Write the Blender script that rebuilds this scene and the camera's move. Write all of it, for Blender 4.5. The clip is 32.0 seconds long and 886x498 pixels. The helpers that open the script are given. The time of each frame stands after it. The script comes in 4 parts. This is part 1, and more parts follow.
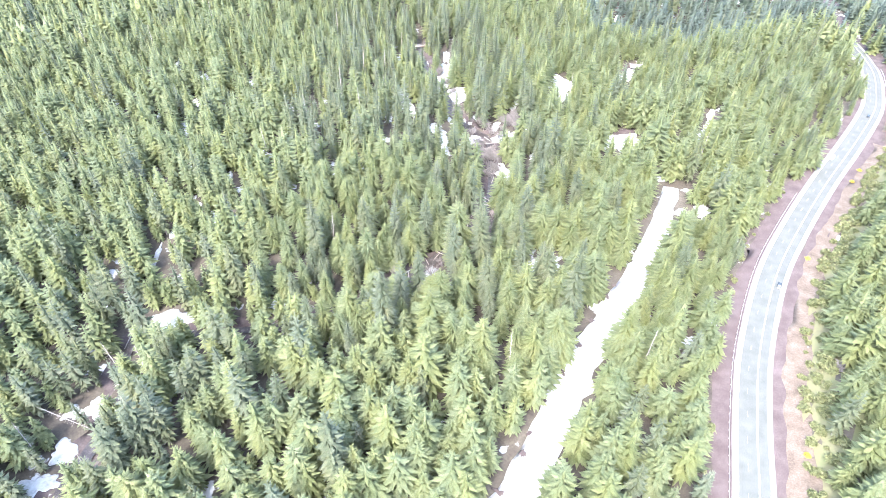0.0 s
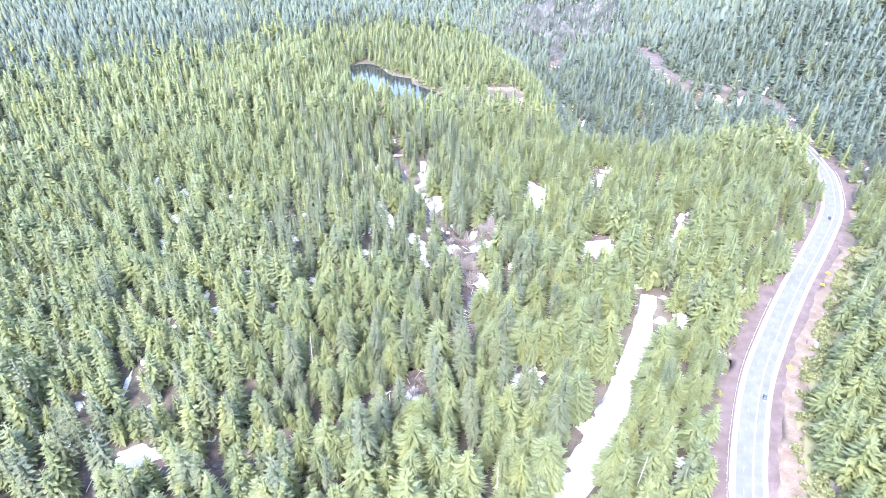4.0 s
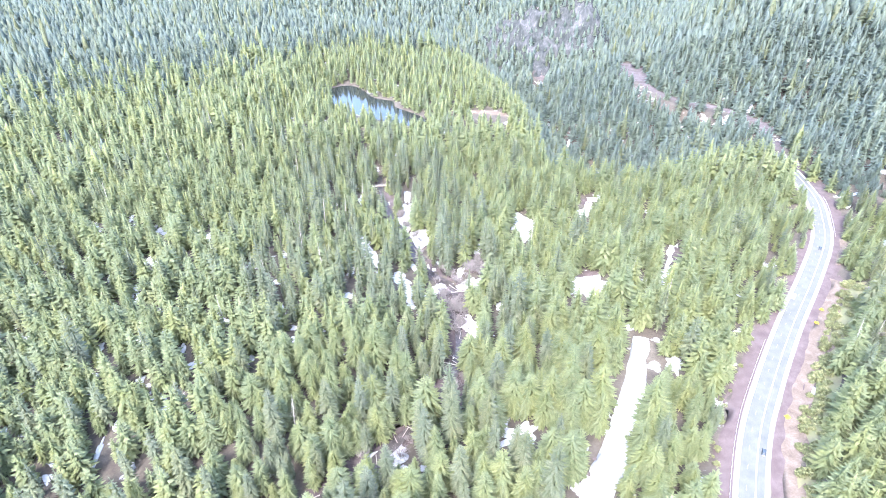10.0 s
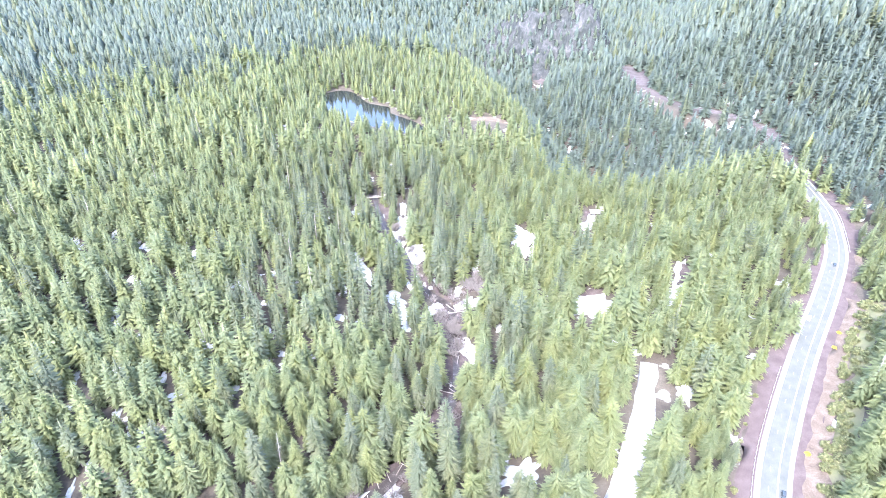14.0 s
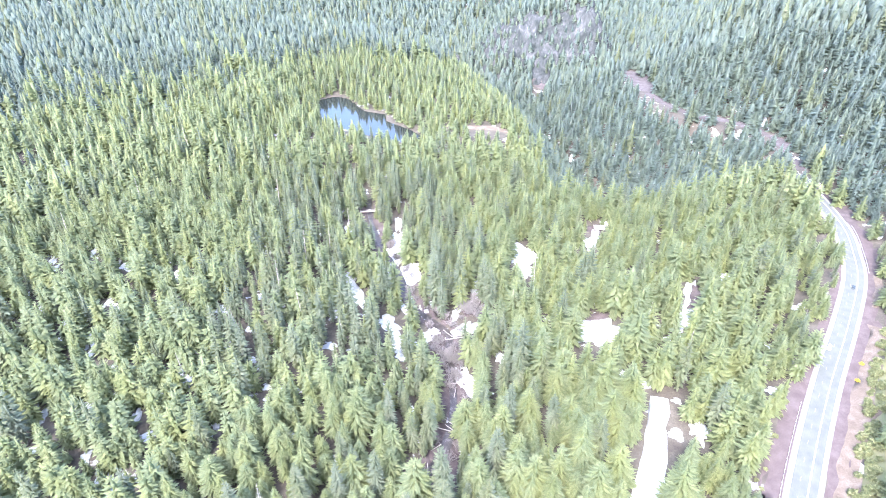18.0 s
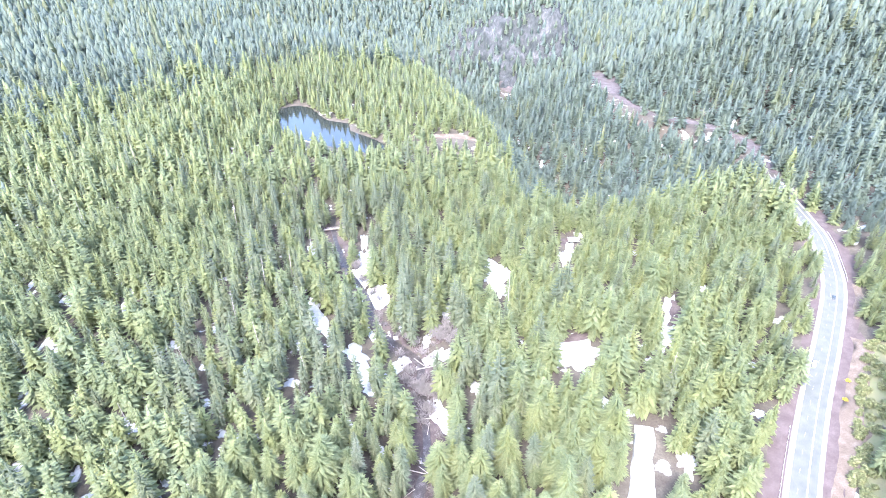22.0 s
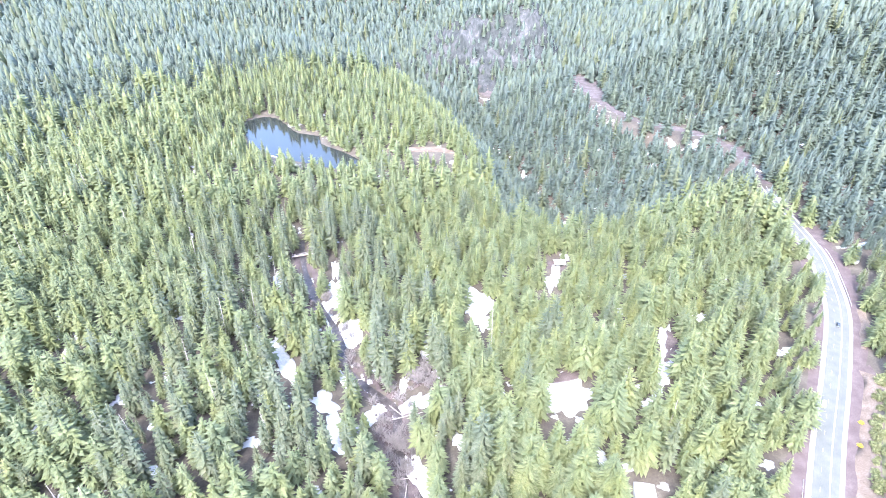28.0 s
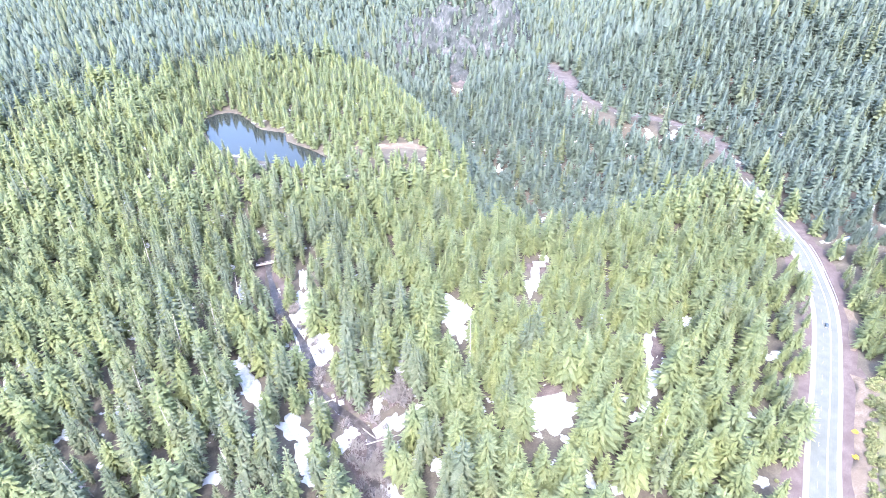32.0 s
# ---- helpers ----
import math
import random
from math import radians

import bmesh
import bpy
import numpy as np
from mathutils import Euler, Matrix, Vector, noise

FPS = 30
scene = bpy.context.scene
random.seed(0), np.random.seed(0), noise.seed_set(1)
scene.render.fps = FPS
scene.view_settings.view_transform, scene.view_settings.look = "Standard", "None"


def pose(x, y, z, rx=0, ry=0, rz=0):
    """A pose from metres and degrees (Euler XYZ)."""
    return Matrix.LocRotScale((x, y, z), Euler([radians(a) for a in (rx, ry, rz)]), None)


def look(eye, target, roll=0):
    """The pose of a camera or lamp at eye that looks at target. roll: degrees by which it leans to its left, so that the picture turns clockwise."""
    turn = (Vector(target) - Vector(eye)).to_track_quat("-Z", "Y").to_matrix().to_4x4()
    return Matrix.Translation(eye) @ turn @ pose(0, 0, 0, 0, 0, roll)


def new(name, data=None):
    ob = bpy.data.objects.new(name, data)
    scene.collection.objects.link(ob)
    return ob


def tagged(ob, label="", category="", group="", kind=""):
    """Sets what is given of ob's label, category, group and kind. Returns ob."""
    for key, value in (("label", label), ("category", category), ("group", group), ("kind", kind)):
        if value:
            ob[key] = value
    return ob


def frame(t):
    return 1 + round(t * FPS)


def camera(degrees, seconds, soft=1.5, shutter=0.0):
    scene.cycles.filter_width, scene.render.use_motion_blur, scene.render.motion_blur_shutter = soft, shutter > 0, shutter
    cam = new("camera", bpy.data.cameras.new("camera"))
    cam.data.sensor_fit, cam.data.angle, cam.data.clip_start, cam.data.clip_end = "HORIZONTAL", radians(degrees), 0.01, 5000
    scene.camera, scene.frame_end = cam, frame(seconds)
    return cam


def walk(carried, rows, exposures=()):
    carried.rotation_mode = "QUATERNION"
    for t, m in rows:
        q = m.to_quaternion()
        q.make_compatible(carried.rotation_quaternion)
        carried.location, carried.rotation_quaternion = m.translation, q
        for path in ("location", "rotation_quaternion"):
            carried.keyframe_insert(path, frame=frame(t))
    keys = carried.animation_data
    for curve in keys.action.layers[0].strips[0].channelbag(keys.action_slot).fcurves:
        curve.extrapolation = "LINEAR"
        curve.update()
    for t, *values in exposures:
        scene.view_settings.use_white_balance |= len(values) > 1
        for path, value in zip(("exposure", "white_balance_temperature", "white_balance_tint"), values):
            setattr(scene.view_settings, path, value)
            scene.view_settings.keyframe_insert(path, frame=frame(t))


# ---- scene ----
cam = camera(74.6, 32.0, 0.6)
METRES, EYE, TILT, LEAN, TURN = 185.0, 220.0, -42.0, 0.0, 0.0
ROWS = [
    (0.0, 0.0, 0.0, 0.0, 0.0, 0.0, -0.0),
    (0.5, 0.0002, -0.0017, 0.0096, 0.06, -2.74, -0.07),
    (1.0, 0.0002, -0.0016, 0.0229, 0.07, -3.74, -0.08),
    (1.5, -0.0011, -0.0, 0.0388, 0.03, -0.41, -0.07),
    (2.0, 0.0024, 0.0008, 0.0481, -0.02, 4.04, 0.15),
    (2.5, 0.0045, 0.0008, 0.057, -0.52, 4.48, 0.61),
    (3.0, 0.0018, 0.0016, 0.0694, -1.32, 4.66, 1.19),
    (3.5, 0.0029, 0.0016, 0.0822, -1.71, 7.83, 1.6),
    (5.5, 0.0021, 0.0026, 0.1199, -1.88, 8.86, 1.71),
    (6.0, 0.0026, 0.0039, 0.1319, -1.82, 8.85, 1.7),
    (6.5, 0.0031, 0.0061, 0.1443, -1.78, 8.83, 1.7),
    (7.0, 0.0043, 0.009, 0.1573, -1.85, 8.82, 1.82),
    (7.5, 0.0055, 0.0126, 0.1703, -2.18, 8.8, 2.16),
    (8.0, 0.0062, 0.0175, 0.1834, -2.6, 8.78, 2.53),
    (8.5, 0.0085, 0.0235, 0.1953, -2.82, 8.81, 2.79),
    (9.0, 0.0093, 0.0299, 0.2083, -2.88, 8.81, 2.86),
    (9.5, 0.0112, 0.0366, 0.2213, -2.91, 8.8, 2.91),
    (10.0, 0.0129, 0.0432, 0.2351, -2.93, 8.8, 2.96),
    (10.5, 0.0148, 0.0519, 0.2459, -2.94, 8.8, 3.0),
    (11.0, 0.0163, 0.0622, 0.2553, -2.96, 8.81, 3.03),
    (11.5, 0.0183, 0.0733, 0.2647, -2.98, 8.8, 3.06),
    (12.0, 0.0202, 0.0852, 0.2748, -3.0, 8.78, 3.08),
    (12.5, 0.0225, 0.0977, 0.2855, -3.01, 8.76, 3.1),
    (13.0, 0.0249, 0.1108, 0.2963, -3.01, 8.77, 3.1),
    (13.5, 0.0271, 0.1241, 0.3077, -3.03, 8.75, 3.1),
    (14.0, 0.0297, 0.1374, 0.3192, -3.03, 8.73, 3.1),
    (14.5, 0.0324, 0.1511, 0.3309, -3.06, 8.74, 3.12),
    (16.5, 0.042, 0.2028, 0.3772, -3.17, 8.75, 3.14),
    (17.0, 0.0443, 0.2169, 0.3894, -3.17, 8.74, 3.14),
    (17.5, 0.0466, 0.2311, 0.4011, -3.15, 8.73, 3.12),
    (18.0, 0.0491, 0.2448, 0.4128, -3.13, 8.73, 3.09),
    (18.5, 0.0526, 0.2586, 0.4249, -3.25, 8.7, 3.2),
    (19.0, 0.0552, 0.2726, 0.4357, -3.64, 8.7, 3.53),
    (19.5, 0.0578, 0.285, 0.4478, -3.96, 8.66, 3.8),
    (20.0, 0.061, 0.2986, 0.4588, -4.25, 8.65, 4.06),
    (20.5, 0.0646, 0.3115, 0.4702, -4.73, 8.61, 4.48),
    (21.0, 0.0675, 0.3248, 0.4815, -5.09, 8.57, 4.78),
    (21.5, 0.0707, 0.3373, 0.4935, -5.36, 8.53, 5.0),
    (22.0, 0.0744, 0.3495, 0.5059, -5.6, 8.49, 5.21),
    (22.5, 0.0777, 0.3616, 0.5184, -5.82, 8.45, 5.4),
    (23.0, 0.0816, 0.3733, 0.5309, -6.0, 8.41, 5.57),
    (23.5, 0.0852, 0.3855, 0.543, -6.19, 8.38, 5.73),
    (24.0, 0.0888, 0.398, 0.5544, -6.32, 8.36, 5.85),
    (24.5, 0.0927, 0.4104, 0.5661, -6.41, 8.33, 5.93),
    (25.0, 0.0965, 0.423, 0.5774, -6.47, 8.32, 5.97),
    (25.5, 0.1003, 0.4355, 0.5887, -6.49, 8.3, 5.98),
    (27.5, 0.1195, 0.4861, 0.6309, -6.71, 8.18, 6.27),
    (28.0, 0.1224, 0.4988, 0.641, -7.16, 8.1, 6.61),
    (28.5, 0.1262, 0.5116, 0.6511, -7.41, 8.05, 6.81),
    (29.0, 0.1303, 0.5242, 0.6611, -7.67, 8.0, 7.03),
    (29.5, 0.1343, 0.5369, 0.6713, -7.94, 7.96, 7.24),
    (30.0, 0.1386, 0.5498, 0.681, -8.2, 7.93, 7.44),
    (30.5, 0.143, 0.5626, 0.6911, -8.42, 7.89, 7.61),
    (31.0, 0.1476, 0.5752, 0.7011, -8.63, 7.87, 7.79),
    (31.5, 0.1523, 0.5879, 0.7104, -8.94, 7.38, 8.04),
    (32.0, 0.1568, 0.6005, 0.7202, -9.26, 6.55, 8.28),
]
EXPOSURE = [(0.0, 3.62, 5950, 13), (1.5, 3.62, 5950, 13), (3.5, 3.65, 5660, 17), (32.0, 3.65, 5660, 17)]
walk(cam, [(t, pose(0, 0, EYE, TILT, LEAN, TURN) @ pose(METRES * x, METRES * y, METRES * z, 90 + pitch, roll, yaw)) for t, x, y, z, yaw, pitch, roll in ROWS], EXPOSURE)

# ---- light ----
SUN_ELEVATION, SUN_FROM = radians(50), radians(206)   # height, and compass way it shines from (0 = +y, clockwise)
world = bpy.data.worlds.new("sky")
scene.world = world
world.use_nodes = True
wn = world.node_tree.nodes
sky = wn.new("ShaderNodeTexSky")
sky.sky_type, sky.sun_disc = "NISHITA", False
sky.sun_elevation, sky.sun_rotation = SUN_ELEVATION, SUN_FROM
sky.dust_density, sky.air_density = 3.0, 1.0
world.node_tree.links.new(sky.outputs[0], wn["Background"].inputs[0])
wn["Background"].inputs[1].default_value = 0.15
sun = new("sun", bpy.data.lights.new("sun", "SUN"))
sun.data.energy, sun.data.angle, sun.data.color = 0.8, radians(11), (1.0, 0.96, 0.9)
sun_way = Vector((math.sin(SUN_FROM) * math.cos(SUN_ELEVATION), math.cos(SUN_FROM) * math.cos(SUN_ELEVATION), math.sin(SUN_ELEVATION)))
sun.matrix_world = look(sun_way * 600, (0, 0, 0))


# ---- materials ----
def material(name, colours, scale=1.0, rough=0.85, bump=0.0, detail=5.0, fine=None, metal=0.0, island=0.0, coat=None, through_light=0.0, spec=0.3, stretch=None, grain=0.35, tint=0.0):
    """A noise-driven material: colours spread over a noise in world metres (scale = size in metres of the
    blotches), broken up by a second, finer noise; island: spread of brightness from piece to piece."""
    mat = bpy.data.materials.new(name)
    mat.use_nodes = True
    nt = mat.node_tree
    n, l = nt.nodes, nt.links
    bsdf = n["Principled BSDF"]
    geo = n.new("ShaderNodeNewGeometry")
    where = geo.outputs["Position"]
    if stretch:
        mp = n.new("ShaderNodeMapping")
        mp.inputs["Scale"].default_value = stretch
        l.new(where, mp.inputs[0])
        where = mp.outputs[0]
    big = n.new("ShaderNodeTexNoise")
    big.inputs["Scale"].default_value, big.inputs["Detail"].default_value = 1.0 / scale, detail
    l.new(where, big.inputs["Vector"])
    small = n.new("ShaderNodeTexNoise")
    small.inputs["Scale"].default_value, small.inputs["Detail"].default_value = 1.0 / (fine or scale * 0.12), 3.0
    l.new(where, small.inputs["Vector"])
    ramp = n.new("ShaderNodeValToRGB")
    els = ramp.color_ramp.elements
    stops = np.linspace(0.32, 0.68, len(colours))
    for i, (s, c) in enumerate(zip(stops, colours)):
        e = els[i] if i < 2 else els.new(s)
        e.position, e.color = s, (*c, 1)
    mixed = n.new("ShaderNodeMath")
    mixed.operation = "MULTIPLY_ADD"
    mixed.inputs[1].default_value, mixed.inputs[2].default_value = grain, 0.0
    l.new(small.outputs[0], mixed.inputs[0])
    add = n.new("ShaderNodeMath")
    add.operation = "MULTIPLY_ADD"
    add.inputs[1].default_value = 1.0 - grain
    l.new(big.outputs[0], add.inputs[0])
    l.new(mixed.outputs[0], add.inputs[2])
    l.new(add.outputs[0], ramp.inputs[0])
    colour = ramp.outputs[0]
    if tint:
        # hue from tree to tree: yellowish, plain, silver-green
        tm = n.new("ShaderNodeMapping")
        tm.inputs["Scale"].default_value = (1 / tint, 1 / tint, 0.012)
        l.new(geo.outputs["Position"], tm.inputs[0])
        tn = n.new("ShaderNodeTexNoise")
        tn.inputs["Scale"].default_value, tn.inputs["Detail"].default_value = 1.0, 2.0
        l.new(tm.outputs[0], tn.inputs["Vector"])
        hue = n.new("ShaderNodeValToRGB")
        for i, (p, c) in enumerate(((0.34, (1.10, 1.06, 0.90)), (0.64, (0.96, 0.99, 1.07)), (0.48, (1.02, 1.02, 0.98)), (0.72, (1.10, 1.09, 1.17)))):
            e = hue.color_ramp.elements[i] if i < 2 else hue.color_ramp.elements.new(p)
            e.position, e.color = p, (*c, 1)
        l.new(tn.outputs[0], hue.inputs[0])
        mul = n.new("ShaderNodeMixRGB")
        mul.blend_type = "MULTIPLY"
        mul.inputs[0].default_value = 1.0
        l.new(colour, mul.inputs[1])
        l.new(hue.outputs[0], mul.inputs[2])
        colour = mul.outputs[0]
    if island:
        vary = n.new("ShaderNodeHueSaturation")
        rng = n.new("ShaderNodeMapRange")
        rng.inputs["To Min"].default_value, rng.inputs["To Max"].default_value = 1 - island, 1 + island
        l.new(geo.outputs["Random Per Island"], rng.inputs[0])
        l.new(rng.outputs[0], vary.inputs["Value"])
        l.new(colour, vary.inputs["Color"])
        colour = vary.outputs[0]
    l.new(colour, bsdf.inputs["Base Color"])
    bsdf.inputs["Roughness"].default_value, bsdf.inputs["Metallic"].default_value = rough, metal
    bsdf.inputs["Specular IOR Level"].default_value = spec
    if bump:
        bp = n.new("ShaderNodeBump")
        bp.inputs["Strength"].default_value, bp.inputs["Distance"].default_value = 0.8, bump
        l.new(add.outputs[0], bp.inputs["Height"])
        l.new(bp.outputs[0], bsdf.inputs["Normal"])
    if through_light:
        tr = n.new("ShaderNodeBsdfTranslucent")
        l.new(colour, tr.inputs[0])
        mx = n.new("ShaderNodeMixShader")
        mx.inputs[0].default_value = through_light
        l.new(bsdf.outputs[0], mx.inputs[1])
        l.new(tr.outputs[0], mx.inputs[2])
        l.new(mx.outputs[0], n["Material Output"].inputs[0])
    return mat


FIR = material("fir_needles", [(0.122, 0.148, 0.068), (0.172, 0.196, 0.092), (0.228, 0.244, 0.126)], 9.0, fine=0.4, rough=0.6, bump=0.12, island=0.13, through_light=0.5, grain=0.5, tint=10.0)
SPRUCE = material("spruce_needles", [(0.096, 0.117, 0.064), (0.138, 0.156, 0.092), (0.196, 0.204, 0.136)], 9.0, fine=0.4, rough=0.65, bump=0.12, island=0.13, through_light=0.5, grain=0.5, tint=9.0)
# blue-green of the fir, with distance haze painted in as extra blue
HAZED_HILLFIR = material("hazed_hill_fir_needles", [(0.092, 0.117, 0.092), (0.118, 0.146, 0.113), (0.146, 0.172, 0.134)], 12.0, fine=0.5, rough=0.6, bump=0.15, island=0.11, through_light=0.5, grain=0.5, tint=14.0)
BARK = material("bark", [(0.10, 0.08, 0.07), (0.17, 0.145, 0.125), (0.24, 0.21, 0.19)], 1.0, 0.95, bump=0.05, stretch=(4, 4, 0.5))
DEADWOOD = material("dead_wood", [(0.18, 0.15, 0.13), (0.3, 0.27, 0.24), (0.4, 0.37, 0.33)], 1.5, 0.9, stretch=(3, 3, 0.6))
TWIG = material("bare_twigs", [(0.13, 0.115, 0.105), (0.20, 0.18, 0.168)], 2.0, 0.9)
BUSH = material("yellow_green_bush", [(0.13, 0.145, 0.062), (0.17, 0.18, 0.078), (0.22, 0.215, 0.105)], 3.0, 0.8, island=0.3, through_light=0.2)
GOLD = material("golden_bush", [(0.5, 0.36, 0.03), (0.62, 0.45, 0.05)], 1.0, 0.8, island=0.2)
SNOW = material("old_snow", [(0.22, 0.22, 0.205), (0.33, 0.335, 0.32), (0.42, 0.425, 0.41)], 6.0, 0.6, bump=0.2, fine=1.2, grain=0.45)
ASPHALT = material("worn_asphalt", [(0.066, 0.069, 0.059), (0.084, 0.087, 0.075), (0.102, 0.105, 0.092)], 5.0, 0.85, fine=0.3, grain=0.45)
SHOULDER = material("pale_gravel_shoulder", [(0.15, 0.147, 0.138), (0.21, 0.206, 0.195)], 3.0, 0.95, fine=0.2)
PAINT = material("road_paint", [(0.45, 0.45, 0.44), (0.6, 0.6, 0.58)], 2.0, 0.7)
CINDER = material("red_cinder", [(0.054, 0.039, 0.035), (0.074, 0.056, 0.051), (0.10, 0.079, 0.073)], 6.0, 0.95, bump=0.05, fine=0.5)
DRYGRASS = material("dry_grass_bank", [(0.110, 0.098, 0.058), (0.138, 0.132, 0.066), (0.112, 0.124, 0.052)], 9.0, 0.95, bump=0.1, fine=1.0)
GRASS = material("spring_grass", [(0.075, 0.07, 0.04), (0.095, 0.105, 0.045), (0.13, 0.13, 0.06)], 6.0, 0.95, bump=0.15, fine=0.7)
EARTH = material("bare_earth", [(0.042, 0.031, 0.030), (0.068, 0.053, 0.049), (0.105, 0.086, 0.078)], 5.0, 0.95, bump=0.15, fine=0.7)
# wide tone spread paints lit faces and crevice shade into the rock colour
ROCK = material("grey_rock", [(0.009, 0.012, 0.010), (0.024, 0.028, 0.025), (0.048, 0.049, 0.047), (0.105, 0.103, 0.099)], 14.0, 0.9, bump=2.5, fine=3.0, stretch=(1, 1, 0.35), grain=0.45)
SCREE = material("pale_scree", [(0.044, 0.035, 0.032), (0.072, 0.059, 0.054), (0.115, 0.098, 0.092)], 8.0, 0.95, bump=0.3)
SOIL = material("pale_tan_soil", [(0.064, 0.047, 0.034), (0.108, 0.084, 0.062), (0.155, 0.128, 0.100)], 5.0, 0.95, bump=0.12, fine=0.6, grain=0.45)
STEEL = material("galvanised_steel", [(0.45, 0.44, 0.43), (0.6, 0.59, 0.58)], 1.0, 0.5, metal=0.6)
PLANK = material("weathered_planks", [(0.3, 0.26, 0.23), (0.45, 0.41, 0.37)], 1.5, 0.85)
ROOFMETAL = material("pale_roof", [(0.30, 0.28, 0.265), (0.40, 0.38, 0.36)], 2.0, 0.6)
TIMBER = material("brown_timber", [(0.14, 0.09, 0.06), (0.2, 0.13, 0.09)], 1.0, 0.8)
WHITECAR = material("white_car_paint", [(0.75, 0.75, 0.75), (0.8, 0.8, 0.8)], 5.0, 0.25, spec=0.5)
DARKCAR = material("dark_grey_car_paint", [(0.03, 0.04, 0.045), (0.05, 0.06, 0.065)], 5.0, 0.25, spec=0.5)
RUBBER = material("tyre_rubber", [(0.02, 0.02, 0.02), (0.03, 0.03, 0.03)], 0.5, 0.8)
CARGLASS = material("car_glass", [(0.02, 0.025, 0.03), (0.03, 0.035, 0.04)], 2.0, 0.08, spec=0.6)


def water(name, deep, bump, scale):
    mat = bpy.data.materials.new(name)
    mat.use_nodes = True
    n, l = mat.node_tree.nodes, mat.node_tree.links
    b = n["Principled BSDF"]
    b.inputs["Base Color"].default_value = (*deep, 1)
    b.inputs["Roughness"].default_value, b.inputs["IOR"].default_value = 0.05, 1.33
    # warm tint put into the reflection, so the blue sky mirrors as pale cloud
    b.inputs["Specular Tint"].default_value = (1.0, 0.92, 0.76, 1)
    tex = n.new("ShaderNodeTexNoise")
    tex.inputs["Scale"].default_value, tex.inputs["Detail"].default_value = 1 / scale, 4
    geo = n.new("ShaderNodeNewGeometry")
    l.new(geo.outputs["Position"], tex.inputs["Vector"])
    bp = n.new("ShaderNodeBump")
    bp.inputs["Strength"].default_value, bp.inputs["Distance"].default_value = 1.0, bump
    l.new(tex.outputs[0], bp.inputs["Height"])
    l.new(bp.outputs[0], b.inputs["Normal"])
    return mat


LAKEWATER = water("lake_water", (0.020, 0.023, 0.021), 0.012, 1.2)
CREEKWATER = material("creek_water", [(0.020, 0.017, 0.015), (0.034, 0.029, 0.026), (0.055, 0.047, 0.043), (0.15, 0.14, 0.135)], 3.0, 0.3, bump=0.3, fine=0.5, spec=0.35, grain=0.45)


def forest_floor():
    """Needle litter and moss with patches of old snow lying between the trees."""
    mat = material("forest_floor", [(0.042, 0.035, 0.028), (0.066, 0.056, 0.042), (0.10, 0.088, 0.068)], 7.0, 0.95, bump=0.2, fine=0.9)
    n, l = mat.node_tree.nodes, mat.node_tree.links
    b = n["Principled BSDF"]
    old = b.inputs["Base Color"].links[0].from_socket
    geo = n.new("ShaderNodeNewGeometry")
    a = n.new("ShaderNodeTexNoise")
    a.inputs["Scale"].default_value, a.inputs["Detail"].default_value = 1 / 14.0, 5
    l.new(geo.outputs["Position"], a.inputs["Vector"])
    step = n.new("ShaderNodeMapRange")
    step.inputs["From Min"].default_value, step.inputs["From Max"].default_value = 0.61, 0.63
    l.new(a.outputs[0], step.inputs[0])
    mx = n.new("ShaderNodeMixRGB")
    mx.inputs[2].default_value = (0.38, 0.385, 0.38, 1)
    l.new(step.outputs[0], mx.inputs[0])
    l.new(old, mx.inputs[1])
    l.new(mx.outputs[0], b.inputs["Base Color"])
    return mat


FLOOR = forest_floor()

# ---- the plan: lines on the ground, in metres ----
ROAD = [(58, -60), (70, -10), (92, 45), (112, 92), (125, 127), (141, 164), (168, 211), (196, 248), (234, 293), (274, 337), (312, 382), (332, 416), (346, 446),
        (356, 480), (368, 530), (387, 580), (407, 630), (410, 672), (390, 710), (362, 740), (347, 790), (345, 850), (350, 900), (358, 970), (395, 1090), (470, 1250), (620, 1500), (900, 1950)]
CREEK = [(-170, 60), (-151, 103), (-144, 145), (-150, 183), (-112, 186), (-77, 191), (-45, 205), (-12, 232), (10, 258), (25, 280), (31, 310), (33, 335), (31, 350),
         (33, 364), (27, 376), (14, 393), (6, 405), (5, 420), (0, 445), (-12, 475), (-19, 505), (-21, 528), (-24, 550)]
SNOWROAD = [(-10, 60), (27, 100), (50, 141), (69, 172), (96, 210), (119, 247), (131, 270), (142, 296)]
CANYON = [(212, 520), (212, 575), (222, 650), (212, 760), (190, 870), (160, 970), (100, 1060), (0, 1150), (-150, 1250)]
LAKE = [(-92, 788), (-77, 722), (-46, 690), (-11, 666), (16, 651), (40, 648), (20, 686), (-6, 716), (-9, 738), (-32, 751), (-50, 788), (-64, 804), (-82, 802)]
LAKE_LEVEL = 8.0


def smooth_line(pts, step=6.0):
    """Catmull-Rom through the points, at even steps."""
    p = np.array(pts, float)
    p = np.vstack([2 * p[0] - p[1], p, 2 * p[-1] - p[-2]])
    out = []
    for a, b, c, d in zip(p, p[1:], p[2:], p[3:]):
        n = max(2, int(np.linalg.norm(c - b) / step))
        for u in np.arange(n) / n:
            out.append(0.5 * (2 * b + (c - a) * u + (2 * a - 5 * b + 4 * c - d) * u * u + (3 * b - a - 3 * c + d) * u ** 3))
    out.append(p[-2])
    return np.array(out)


